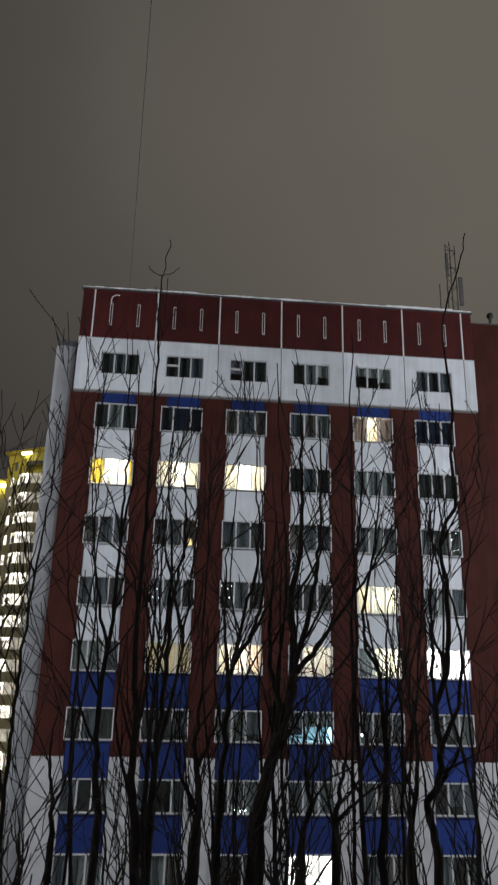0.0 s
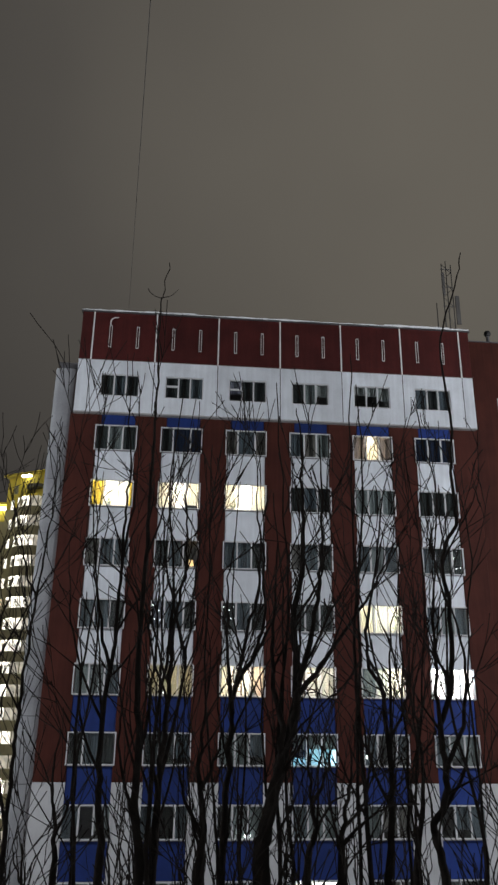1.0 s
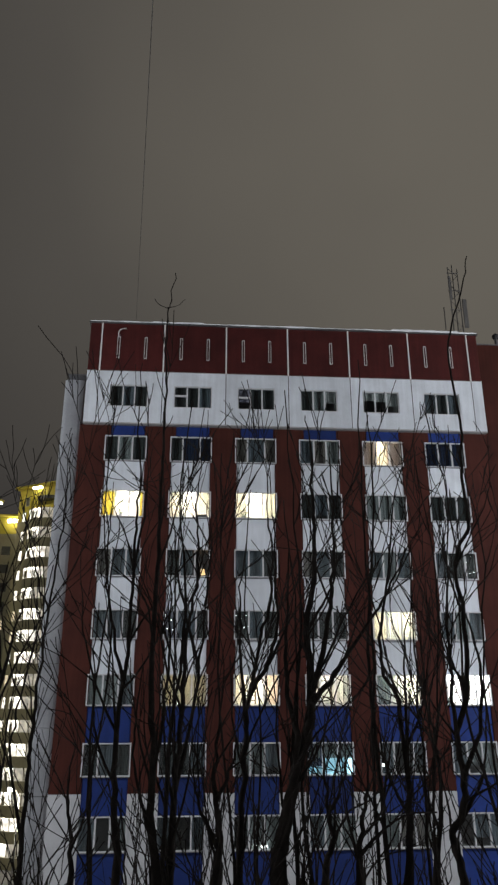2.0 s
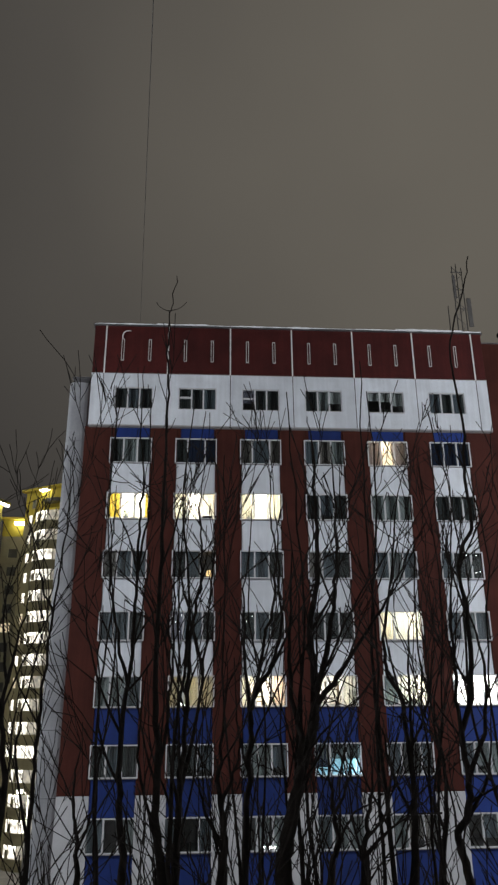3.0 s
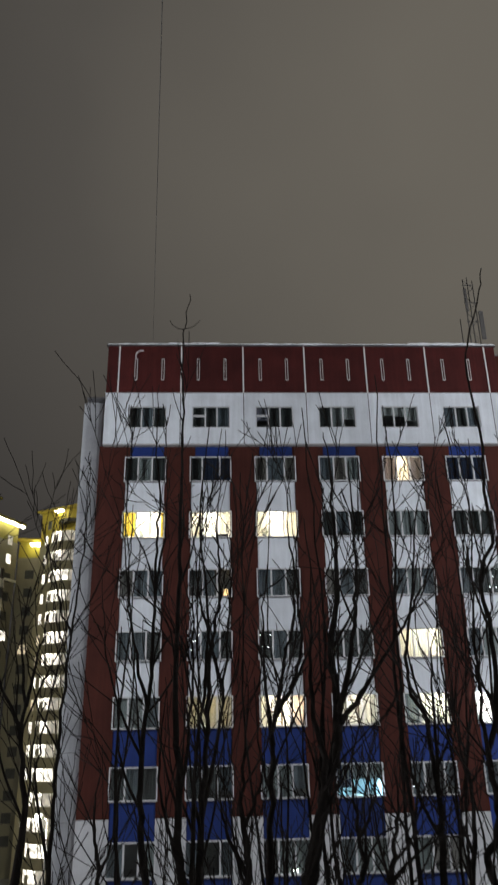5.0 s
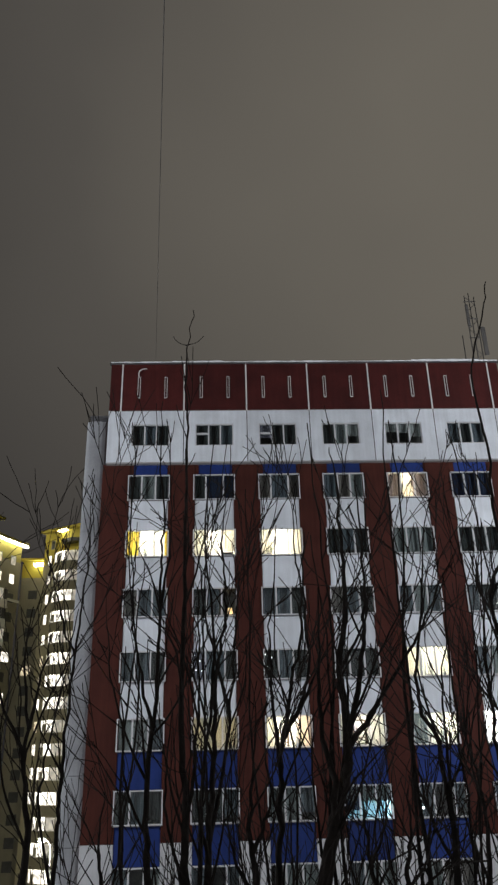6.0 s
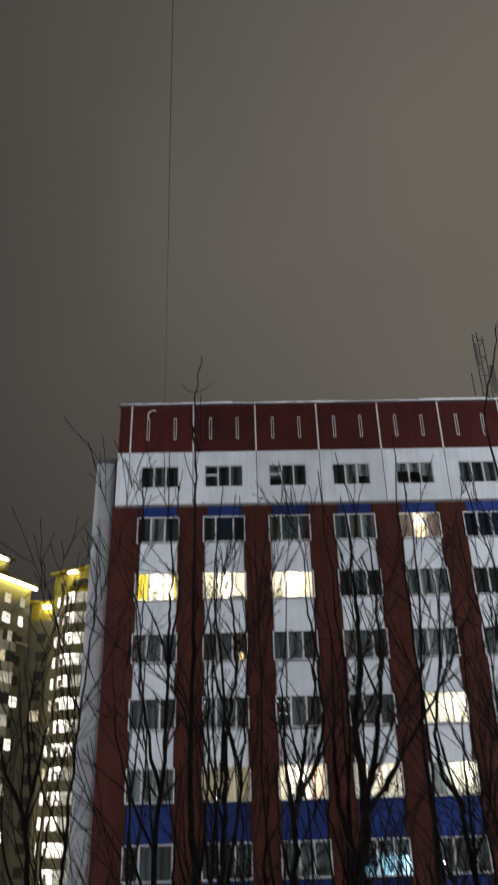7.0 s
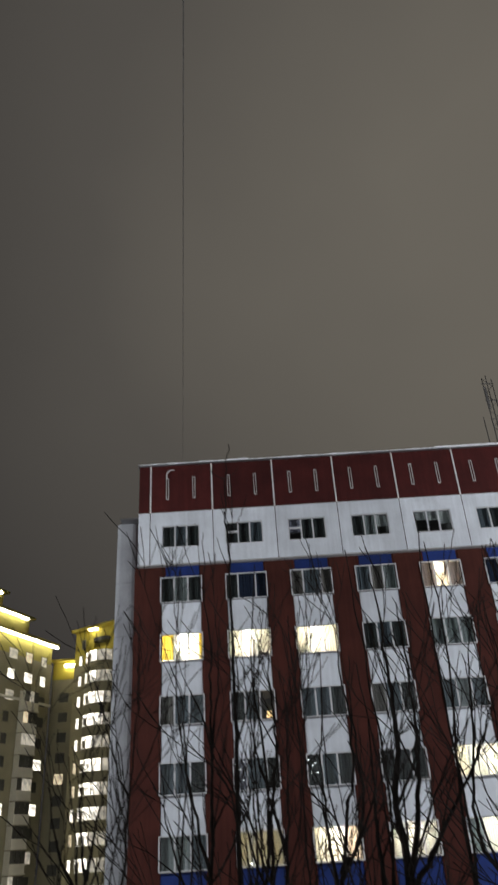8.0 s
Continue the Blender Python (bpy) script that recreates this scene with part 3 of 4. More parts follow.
shelf_unit(BAY * 3 + WIN_L + 0.78, SILL[3] + 0.012, 0.55, 1.05)
shelf_unit(BAY * 2 + WIN_L + 0.55, SILL[3] + 0.012, 0.5, 0.6)
houseplant(BAY * 4 + WIN_L + 1.62, SILL[3] + 0.01, size=0.95, seed=8)
bulb(BAY + WIN_L + 0.62, 0.13, SILL[3] + 0.13, 0.045, 10)
bulb(BAY + WIN_L + 0.78, 0.13, SILL[3] + 0.10, 0.04, 10)


def string_lights(x, z, w, drop, seed):
    """A cord swagged behind the glass with a bead of light at each step."""
    rng = random.Random(seed)
    g = thing("string_lights", pose(x, 0.1, z), "string of small white fairy lights hung in a window", "lights")
    pts = [Vector((w * k / 12, 0, -drop * (0.5 - 0.5 * math.cos(k * 1.9)) + rng.uniform(-0.03, 0.03))) for k in range(13)]
    v, f = [], []
    tube(v, f, pts, [0.004] * 13, 4)
    part("cord", tube_mesh("cord", v, f, JOINT_DARK), None, g)
    bead = bmesh.new()
    bmesh.ops.create_icosphere(bead, subdivisions=1, radius=0.02)
    data = mesh_of("bead", bead, BULB)
    for p in pts[::2]:
        part("bead", data, None, g, "glowing white bead").location = p


BULB = glow_material("fairy_light", (1.0, 0.97, 0.92), 9.0)
string_lights(BAY + WIN_L + 0.1, SILL[4] + 1.1, 0.5, 0.7, 3)
string_lights(BAY * 2 + WIN_L + 0.1, SILL[4] + 1.1, 0.55, 0.6, 4)
string_lights(BAY * 5 + WIN_L + 1.3, SILL[5] + 1.15, 0.6, 0.9, 5)

# the set-back rounded end bay of the block, with a tin cap
EX, EY, EI = -2.15, 2.0, -0.9
ER, EQ = 0.3, 0.55
corner = [(ER - ER * math.cos(a), ER - ER * math.sin(a)) for a in np.linspace(0, math.pi / 2, 6)]
outline = [(EI, 10.0), (EX, 10.0)] + [(EX + u, EY + v) for u, v in corner] + [(EI - u * EQ / ER, EY + v * EQ / ER) for u, v in corner[::-1]]
for k in range(-3, 10):
    z0, z1 = max(GROUND, 0.95 + STOREY * (k - 1)) + 0.012, (26.7 if k == 9 else 0.95 + STOREY * k) - 0.012
    eb = bmesh.new()
    lo = [eb.verts.new((x, y, z0)) for x, y in outline]
    hi = [eb.verts.new((x, y, z1)) for x, y in outline]
    for a in range(len(outline)):
        b = (a + 1) % len(outline)
        eb.faces.new((lo[a], lo[b], hi[b], hi[a]))
    eb.faces.new(hi)
    eb.faces.new(lo[::-1])
    part("end_wall_panel", eb, END_WALL, block_house, "pale grey panel of the rounded end bay")
part("return_wall", block(EI + 0.004, LEFT - 0.004, EY + 0.6, EY + 0.9, GROUND, BAND_Z0), RED, block_house, "dark red return wall")
part("return_wall", block(EI + 0.004, EDGES[0] - 0.004, EY + 0.6, EY + 0.9, BAND_Z0 + 0.004, 26.6), END_WALL, block_house, "grey return wall")
part("end_wall_cap", block(EX + 0.25, LEFT - 0.06, EY - 0.45, 9.9, 26.71, 26.81), METAL, block_house)

# ---------------- the lower red section that joins the block ----------------
wing = thing("apartment_building", pose(RIGHT - 0.2, 0.8, 0), "lower red section joined to the panel block", "building")
WX = 14.0
for x0, x1, z0, z1 in ((0, 2.0, PIER_FOOT, 28.95), (4.25, WX, PIER_FOOT, 28.95), (2.0, 4.25, 25.6, 28.95)):
    part("wall", block(x0, x1, 0.05, 0.35, z0, z1), RED, wing, "dark red wall")
part("base_panel", block(0, WX, 0.06, 0.35, GROUND, PIER_FOOT - 0.01), BASE_WHITE, wing, "grey-white panel")
for k, sill in enumerate(SILL + [24.3]):
    if sill > PIER_FOOT:
        low = max(PIER_FOOT, (SILL + [24.3])[k - 1] + WIN_H)
        part("spandrel_panel", block(2.01, 4.24, 0.07, 0.35, low, sill - 0.004), WHITE, wing, "white panel")
        add_window(wing, 2.01, 0.1, sill, 2.22, WIN_H, "even", [(0.0, 0.33, G, 0)])
part("roof", block(0, WX, 0.35, 10.9, 28.5, 28.65), ROOFING, wing)
part("parapet_cap", block(0, WX, 0.0, 0.4, 28.95, 29.01), METAL, wing, "tin parapet cap")
part("side_wall", block(WX - 0.3, WX, 0.35, 10.9, GROUND, 28.5), RED, wing)

vent = thing("roof_vent", pose(21.45, 1.0, 29.01), "dark round ventilator on the red section's parapet", "vent")
vb = bmesh.new()
bmesh.ops.create_cone(vb, cap_ends=True, segments=14, radius1=0.09, radius2=0.09, depth=0.5, matrix=Matrix.Translation((0, 0, 0.25)))
part("stack", vb, METAL, vent)
vb = bmesh.new()
bmesh.ops.create_uvsphere(vb, u_segments=14, v_segments=8, radius=0.19, matrix=Matrix.Translation((0, 0, 0.58)))
part("cowl", vb, JOINT_DARK, vent, "dark round cowl")

# antenna frames on the roof
mast = thing("antenna_mast", pose(22.5, 8.0, 28.65), "thin steel lattice antenna mast on the roof", "antenna")
for x0, z1 in ((-0.55, 10.2), (-0.25, 10.4), (0.1, 10.1), (-1.1, 7.0)):
    v, f = [], []
    tube(v, f, [Vector((x0, 0, 0)), Vector((x0 + 0.03, 0, z1))], [0.045, 0.03], 6)
    part("pole", tube_mesh("pole", v, f, MAST_PAINT), None, mast)
for z in (6.8, 8.3, 9.7):
    part("crossbar", block(-0.62, 0.2, -0.025, 0.025, z, z + 0.05), MAST_PAINT, mast)
for k in range(9):
    v, f = [], []
    lo, hi = 4.2 + 0.66 * k, 4.86 + 0.66 * k
    tube(v, f, [Vector((-0.55 if k % 2 else 0.1, 0, lo)), Vector((0.1 if k % 2 else -0.55, 0, hi))], [0.022, 0.022], 5)
    part("brace", tube_mesh("brace", v, f, MAST_PAINT), None, mast)
part("antenna_panel", block(0.2, 0.5, -0.16, -0.05, 5.4, 7.6, bevel=0.03), MAST_PAINT, mast, "grey panel antenna")
part("antenna_panel", block(-0.62, -0.42, -0.16, -0.05, 7.6, 9.4, bevel=0.03), MAST_PAINT, mast, "grey panel antenna")

# ---------------- the house behind the camera, and the cable from its roof ----------------
own_house = thing("house_opposite", pose(0, 0, 0), "plain grey wall of the house across the yard", "building")
part("wall", block(-40, 50, -36.4, -36.0, GROUND, 24), CONCRETE, own_house)
part("roof", block(-40, 50, -46, -36.4, 23.6, 24), ROOFING, own_house)

cv, cf = [], []
line = []
for k in range(41):
    f = k / 40
    y = -36.4 + (0.2 + 36.4) * f
    line.append(Vector((5.15 - 0.105 * (y + 33.2), y, 24.0 + (29.0 - 24.0) * f - 1.2 * 4 * f * (1 - f) * 0.35)))
# the taper towards the far end stands for fading in haze
tube(cv, cf, line, [0.0145 - 0.008 * k / 40 for k in range(41)], 6)
tagged(new("overhead_cable", tube_mesh("overhead_cable", cv, cf, CABLE)), "thin black cable strung between two roofs", "cable")

# ---------------- the yard's street lamp, and posts for the two added lamps ---
def street_or_added_lamp(x, y, z, side):
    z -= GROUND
    s = thing("street_or_added_lamp", pose(x, y, GROUND), "tall grey steel lamp; the two highest are added out of view", "street or added lamp", "yard street lamps")
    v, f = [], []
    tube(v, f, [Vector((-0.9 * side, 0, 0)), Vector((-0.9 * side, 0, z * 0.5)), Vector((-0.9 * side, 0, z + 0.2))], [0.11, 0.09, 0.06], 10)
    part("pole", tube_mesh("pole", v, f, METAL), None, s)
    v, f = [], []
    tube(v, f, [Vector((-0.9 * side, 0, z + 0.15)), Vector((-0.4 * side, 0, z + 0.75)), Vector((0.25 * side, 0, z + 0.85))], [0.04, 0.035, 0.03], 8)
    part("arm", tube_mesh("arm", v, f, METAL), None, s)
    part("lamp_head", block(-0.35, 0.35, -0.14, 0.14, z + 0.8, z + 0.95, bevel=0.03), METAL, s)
    part("lens", block(-0.28, 0.28, -0.13, 0.13, z + 0.5, z + 0.797, bevel=0.05), LAMP_STAR if z < 15 else ADDED_LAMP_GLOW, s, "glowing white lens")


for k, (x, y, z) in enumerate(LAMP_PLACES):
    street_or_added_lamp(x, y, z, 1 if k == 0 else -1)

# ---------------- far towers ----------------
def far_window(owner, x, y, z, w, h, mat):
    win = part("window", shared(("fw", w, h), lambda: far_frame(w, h)), None, owner)
    win.location = (x, y, z)
    part("pane", shared(("fp", w, h, mat.name), lambda: mesh_of("pane", block(0.06, w - 0.06, -0.01, 0.0, 0.06, h - 0.06), mat)), None, win)
    return win


def far_frame(w, h):
    return mesh_of("window", ring(w, h, 0.08, -0.05, 0.02), FAR_GREY)


def round_balcony(owner, x, y, z, w, deep, lit, part_lit, door):
    """A bowed balcony: curved parapet with a pale rail, slab, glazing above it in bays, lit from its ceiling."""
    pts = [(x + w / 2 - w / 2 * math.cos(a), y - deep * math.sin(a) ** 0.8) for a in np.linspace(0, math.pi, 11)]

    def shell(z0, z1, out, mat_name, mat, parent):
        bm = bmesh.new()
        ring_pts = [(x + w / 2 + (a - x - w / 2) * out, y + (b - y) * out) for a, b in pts]
        lo = [bm.verts.new((a, b, z0)) for a, b in ring_pts]
        hi = [bm.verts.new((a, b, z1)) for a, b in ring_pts]
        for k in range(10):
            bm.faces.new((lo[k], lo[k + 1], hi[k + 1], hi[k]))
        bm.faces.new(lo[::-1])
        bm.faces.new(hi)
        return part(mat_name, bm, mat, parent)

    bal = shell(z, z + 0.95, 1.0, "balcony", FAR_PARAPET, owner)
    shell(z - 0.34, z - 0.005, 1.05, "slab", FAR_PARAPET, bal)
    shell(z + 0.955, z + 1.02, 1.03, "rail", FAR_BALCONY, bal)
    for k in range(0, 10, 2):
        gb2 = bmesh.new()
        q = [(*pts[k], z + 1.03), (*pts[k + 2], z + 1.03), (*pts[k + 2], z + 2.45), (*pts[k], z + 2.45)]
        mid_p = Vector((x + w / 2, y, 0))
        vs = [gb2.verts.new(v) for v in q] + [gb2.verts.new((v[0] + (mid_p.x - v[0]) * 0.05, v[1] + (mid_p.y - v[1]) * 0.05, v[2])) for v in q]
        for a in range(4):
            b = (a + 1) % 4
            gb2.faces.new((vs[a], vs[b], vs[4 + b], vs[4 + a]))
        gb2.faces.new(vs[:4])
        part("mullion", block(pts[k + 2][0] - 0.04, pts[k + 2][0] + 0.04, pts[k + 2][1] - 0.06, pts[k + 2][1] + 0.06, z + 1.03, z + 2.62), FAR_GREY, bal)
        part("glazing", gb2, lit if k in part_lit else LIT_SOFT, bal)
    # the flat's own window, standing dark against the lit balcony
    part("inner_window", block(x + door, x + door + 0.55, y - deep - 0.1, y - deep - 0.06, z + 1.03, z + 2.0, bevel=0.02), FAR_GREY, bal, "dim inner window")
    part("ceiling_lamp", block(x + w * 0.5 - 0.5, x + w * 0.5 + 0.5, y - deep - 0.12, y - deep - 0.02, z + 2.2, z + 2.4, bevel=0.04), BALCONY_LIGHT, bal, "bright ceiling lamp")


tower = thing("apartment_tower", pose(-21.0, 70, 0, 0, 0, -31), "yellow and beige apartment tower with lit bowed balconies", "building")
part("wall", block(0, 16, 0, 14, GROUND, 36.0), FAR_WALL, tower, "beige wall")
tw = bmesh.new()
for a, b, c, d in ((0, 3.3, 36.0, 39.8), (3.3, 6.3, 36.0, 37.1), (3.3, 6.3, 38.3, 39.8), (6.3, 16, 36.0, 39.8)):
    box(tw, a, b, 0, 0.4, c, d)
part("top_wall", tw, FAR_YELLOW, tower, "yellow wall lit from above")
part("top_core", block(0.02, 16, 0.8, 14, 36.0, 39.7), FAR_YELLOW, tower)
# a dark rounded block fills the top opening to stand for its shade
opening_fill = bmesh.new()
bmesh.ops.create_cone(opening_fill, cap_ends=True, segments=20, radius1=1.5, radius2=1.5, depth=0.5, matrix=Matrix.Translation((4.8, 0.0, 38.1)) @ Matrix.Diagonal((1, 0.5, 1, 1)))
part("dark_opening_fill", opening_fill, FAR_DARK, tower, "dark rounded fill standing for the shade in the top opening")
part("corner_pilaster", block(-0.12, 2.1, -0.2, 0.0, GROUND, 35.0), FAR_WALL, tower, "beige corner strip")
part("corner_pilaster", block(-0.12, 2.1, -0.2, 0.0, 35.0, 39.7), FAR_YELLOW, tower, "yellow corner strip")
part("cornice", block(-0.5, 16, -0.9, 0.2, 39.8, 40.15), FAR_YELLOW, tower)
part("cornice_light", block(2.7, 4.2, -0.75, -0.25, 39.6, 39.79), LED, tower, "bright white light under the cornice")
part("cornice_light", block(8.0, 10.0, -0.75, -0.25, 39.6, 39.79), LED, tower, "bright white light under the cornice")
rng = random.Random(3)
far_window(tower, 1.2, -0.22, 37.2, 0.7, 1.3, FAR_DARK)
for k in range(-4, 12):
    z = 3.1 + 2.8 * k
    round_balcony(tower, 2.3, 0.0, z, 4.6, 1.4, LIT_WHITE, rng.choice(((2, 4), (0, 2, 4), (2, 4, 6), (2, 4, 6))), rng.uniform(1.0, 1.5))
    round_balcony(tower, 8.2, 0.0, z, 4.6, 1.4, LIT_WHITE, (2, 4, 6), 1.2)
    far_window(tower, 0.75, -0.22, z + 0.95, 0.75, 1.5, LIT_WARM if rng.random() < 0.3 else LIT_WHITE if rng.random() < 0.8 else FAR_DARK)

tower_b = thing("apartment_tower", pose(-26.1, 75.6, 0.6, 0, 0, 68.6), "grey apartment tower with a light line along its cornice", "building")
part("wall", block(-34, 0, 0, 14, GROUND - 0.6, 36.2), FAR_GREY, tower_b, "grey wall")
part("top_wall", block(-34, -0.1, 0.05, 13.9, 36.2, 38.9), FAR_OLIVE, tower_b, "beige top storey")
part("cornice", block(-34, 0.5, -0.9, 0.6, 38.9, 39.3), FAR_OLIVE, tower_b)
part("cornice_light", block(-34, 0.3, -0.8, -0.45, 38.6, 38.89), LED, tower_b, "bright white light line")
for x1, y0, z0, z1 in ((-1.8, 3.5, 39.3, 43.2), (-6.0, 5.5, 43.2, 46.6)):
    part("penthouse", block(-34, x1, y0, 13, z0, z1), FAR_OLIVE, tower_b, "olive upper storey")
    part("penthouse_cornice", block(-34, x1 + 0.5, y0 - 0.8, 13, z1, z1 + 0.35), FAR_OLIVE, tower_b)
    part("cornice_light", block(-34, x1 - 1.0, y0 - 0.7, y0 - 0.35, z1 - 0.3, z1 - 0.01), LED, tower_b, "bright white light line")
part("belt_course", block(-34, 0.1, -0.25, 0, 30.2, 30.5), FAR_BALCONY, tower_b)
for col in range(9):
    x = -2.6 - 3.6 * col
    for row in range(-3, 13):
        r = rng.random()
        mat = LIT_WHITE if r < 0.13 else LIT_WARM if r < 0.2 else LIT_SOFT if r < 0.38 else LIT_ORANGE if r < 0.41 else FAR_DARK
        if row == 12 and r > 0.5:
            mat = LIT_WARM
        if row == 11 and col < 3:
            mat = LIT_WHITE
        if (row, col) == (7, 3):
            mat = LIT_BLUE
        z = 1.9 + 2.8 * row
        if col % 3 == 1 and row < 11:
            # a glazed loggia: white front, glazing in three bays, slab
            bal = part("loggia", shared("lo_front", lambda: mesh_of("loggia", block(-0.4, 2.6, -1.0, -0.9, -0.9, 0.15), FAR_BALCONY)), None, tower_b, "pale loggia front")
            bal.location = (x, 0, z)
            part("slab", shared("lo_slab", lambda: mesh_of("slab", block(-0.5, 2.7, -1.08, 0.0, -1.05, -0.91), FAR_BALCONY)), None, bal)
            part("roof", shared("lo_roof", lambda: mesh_of("roof", block(-0.45, 2.65, -1.0, 0.0, 1.62, 1.7), FAR_GREY)), None, bal)
            for k in range(3):
                glz = mat if rng.random() < 0.7 else FAR_DARK
                pane = part("glazing", shared(("lo_g", glz.name), lambda: mesh_of("glazing", block(0.03, 0.95, -0.96, -0.92, 0.16, 1.6), glz)), None, bal)
                pane.location.x = -0.38 + 1.0 * k
            for sx in (-0.4, 2.53):
                part("side_panel", shared(("lo_s", sx), lambda: mesh_of("side_panel", block(sx, sx + 0.07, -0.9, 0.0, -0.9, 1.6), FAR_BALCONY)), None, bal)
        else:
            far_window(tower_b, x, -0.02, z, rng.choice((1.3, 1.6, 1.9)), 1.5, mat)

link = thing("apartment_tower", pose(-26.5, 78, 1.5), "lower yellow link between two towers", "building")
part("wall", block(0, 7.5, 0, 10, GROUND - 1.5, 33.6), FAR_GREY, link, "grey wall")
part("top_wall", block(0, 7.5, -0.02, 9.9, 33.6, 36.2), FAR_YELLOW, link, "yellow top storey")
part("cornice", block(-0.2, 7.6, -0.9, 0.4, 36.2, 36.5), FAR_YELLOW, link)
part("cornice_light", block(1.9, 5.2, -0.8, -0.4, 35.3, 35.75), LED, link, "bright white light under the cornice")
for row in range(-3, 11):
    for x in (1.2, 4.4):
        far_window(link, x, -0.03, 2.2 + 2.8 * row, 1.5, 1.5, rng.choice((FAR_DARK, FAR_DARK, FAR_DARK, LIT_WARM)))

# ---------------- bare trees in the yard ----------------
def smooth_line(points, per=6):
    """Catmull-Rom curve through the points."""
    p = [Vector(q) for q in points]
    p = [p[0] * 2 - p[1]] + p + [p[-1] * 2 - p[-2]]
    out = []
    for k in range(1, len(p) - 2):
        for s in range(per):
            t = s / per
            out.append(0.5 * (2 * p[k] + (p[k + 1] - p[k - 1]) * t + (2 * p[k - 1] - 5 * p[k] + 4 * p[k + 1] - p[k + 2]) * t * t
                              + (3 * p[k] - p[k - 1] - 3 * p[k + 1] + p[k + 2]) * t ** 3))
    out.append(p[-2])
    return out


def shoot(rng, verts, faces, start, way, length, radius, level, ceiling):
    """A long, slightly bowed side branch that bends upwards and forks again."""
    steps = max(5, int(length / 0.15))
    p, d = start.copy(), way.normalized()
    bow = Vector((rng.gauss(0, 0.02), rng.gauss(0, 0.02), 0.05))
    line = [p.copy()]
    for k in range(steps):
        d = (d + bow + Vector((rng.gauss(0, 0.10), rng.gauss(0, 0.10), rng.gauss(0, 0.06)))).normalized()
        p = p + d * (length / steps)
        if p.z > ceiling:
            break
        line.append(p.copy())
    steps = len(line) - 1
    if steps < 2:
        return
    radii = [max(0.0052, radius * (1 - 0.8 * k / steps)) for k in range(steps + 1)]
    tube(verts, faces, line, radii, 6 if radius > 0.02 else 5 if radius > 0.01 else 4)
    if level <= 0:
        return
    for k in range(max(1, int(length * rng.uniform(1.2, 2.2)))):
        i = int(steps * rng.uniform(0.2, 0.9))
        along = (line[min(i + 1, steps)] - line[max(i - 1, 0)]).normalized()
        side = along.orthogonal().normalized()
        side.rotate(Matrix.Rotation(rng.uniform(0, 2 * math.pi), 3, along))
        out = along + side * rng.uniform(0.28, 0.72)
        shoot(rng, verts, faces, line[i], out, length * rng.uniform(0.35, 0.7), max(0.0056, radii[i] * 0.68), level - 1, ceiling - rng.uniform(0, 0.3))


def tree(seed, y, stems, label, density=1.0, top=14.6):
    """A bare many-stemmed tree: each stem is (foot radius, tip radius, (x, z) pairs from the bottom up); the stems meet at one foot."""
    rng = random.Random(seed)
    x_foot = stems[0][2][0][0]
    root = thing("bare_tree", pose(x_foot, y, GROUND), label, "tree", "bare yard trees")
    made_lines, ceiling = [], 10.85 + (0.53 if x_foot > 3.5 else 0.40) * (y + 33.2) - GROUND
    top -= GROUND
    low = 6.0 - GROUND
    for k, (r0, r1, path) in enumerate(stems):
        pts = [Vector((x - x_foot, rng.uniform(-0.2, 0.2), z - GROUND)) for x, z in path]
        if k == 0:
            rise, sway = path[0][1] - GROUND, rng.uniform(-0.1, 0.1)
            pts = [Vector((0, 0, -0.1))] + [Vector((sway * g, 0, rise - d)) for d, g in ((8.0, 0.8), (5.0, 1.0), (2.8, 0.8), (1.2, 0.3)) if rise - d > 0.6] + pts
        else:
            near = min(made_lines, key=lambda q: (q - pts[0]).length)
            shift = near - pts[0]
            pts = [q + shift * (1 - j / len(pts)) ** 1.5 for j, q in enumerate(pts)]
        line = smooth_line(pts)
        n = len(line) - 1
        wob = [Vector((noise.noise((seed, k, i * 0.5)), noise.noise((seed + 7, k, i * 0.5)), 0)) * 0.04 for i in range(n + 1)]
        line = [q + w * min(1.0, i / 4) for i, (q, w) in enumerate(zip(line, wob))]
        made_lines += line
        foot_z = line[0].z if k else path[0][1] - GROUND
        span = max(0.5, line[-1].z - foot_z)
        radii = [r0 * 1.6 + (r0 - r0 * 1.6) * min(1.0, max(0.0, q.z) / foot_z) if k == 0 and q.z < foot_z else r0 + (r1 - r0) * min(1.0, max(0.0, (q.z - foot_z) / span)) ** 0.6 for q in line]
        v, f = [], []
        tube(v, f, line, radii, 9)
        trunk = part("trunk" if k == 0 else "limb", tube_mesh("trunk", v, f, BARK), None, root)
        total = sum((b - a).length for a, b in zip(line, line[1:]) if a.z > low)
        for _ in range(int(total * 1.25 * density)):
            i = int(n * rng.uniform(0.15 if k == 0 else 0.08, 0.97))
            if line[i].z < low:
                continue
            along = (line[min(i + 1, n)] - line[max(i - 1, 0)]).normalized()
            side = along.orthogonal().normalized()
            side.rotate(Matrix.Rotation(rng.uniform(0, 2 * math.pi), 3, along))
            high = line[i].z > top
            reach = rng.uniform(0.4, 1.0) if high else min(rng.uniform(0.9, 2.6), top + 1.8 - line[i].z)
            v, f = [], []
            shoot(rng, v, f, line[i], along + side * rng.uniform(0.2, 0.68), reach, min(0.018, max(0.0075, radii[i] * 0.6)), 0 if high else 2, line[i].z + 0.7 if high and k == 0 and line[i].z > ceiling else ceiling - rng.uniform(0, 1.3))
            if v:
                part("branch", tube_mesh("branch", v, f, BARK), None, trunk)
    return root


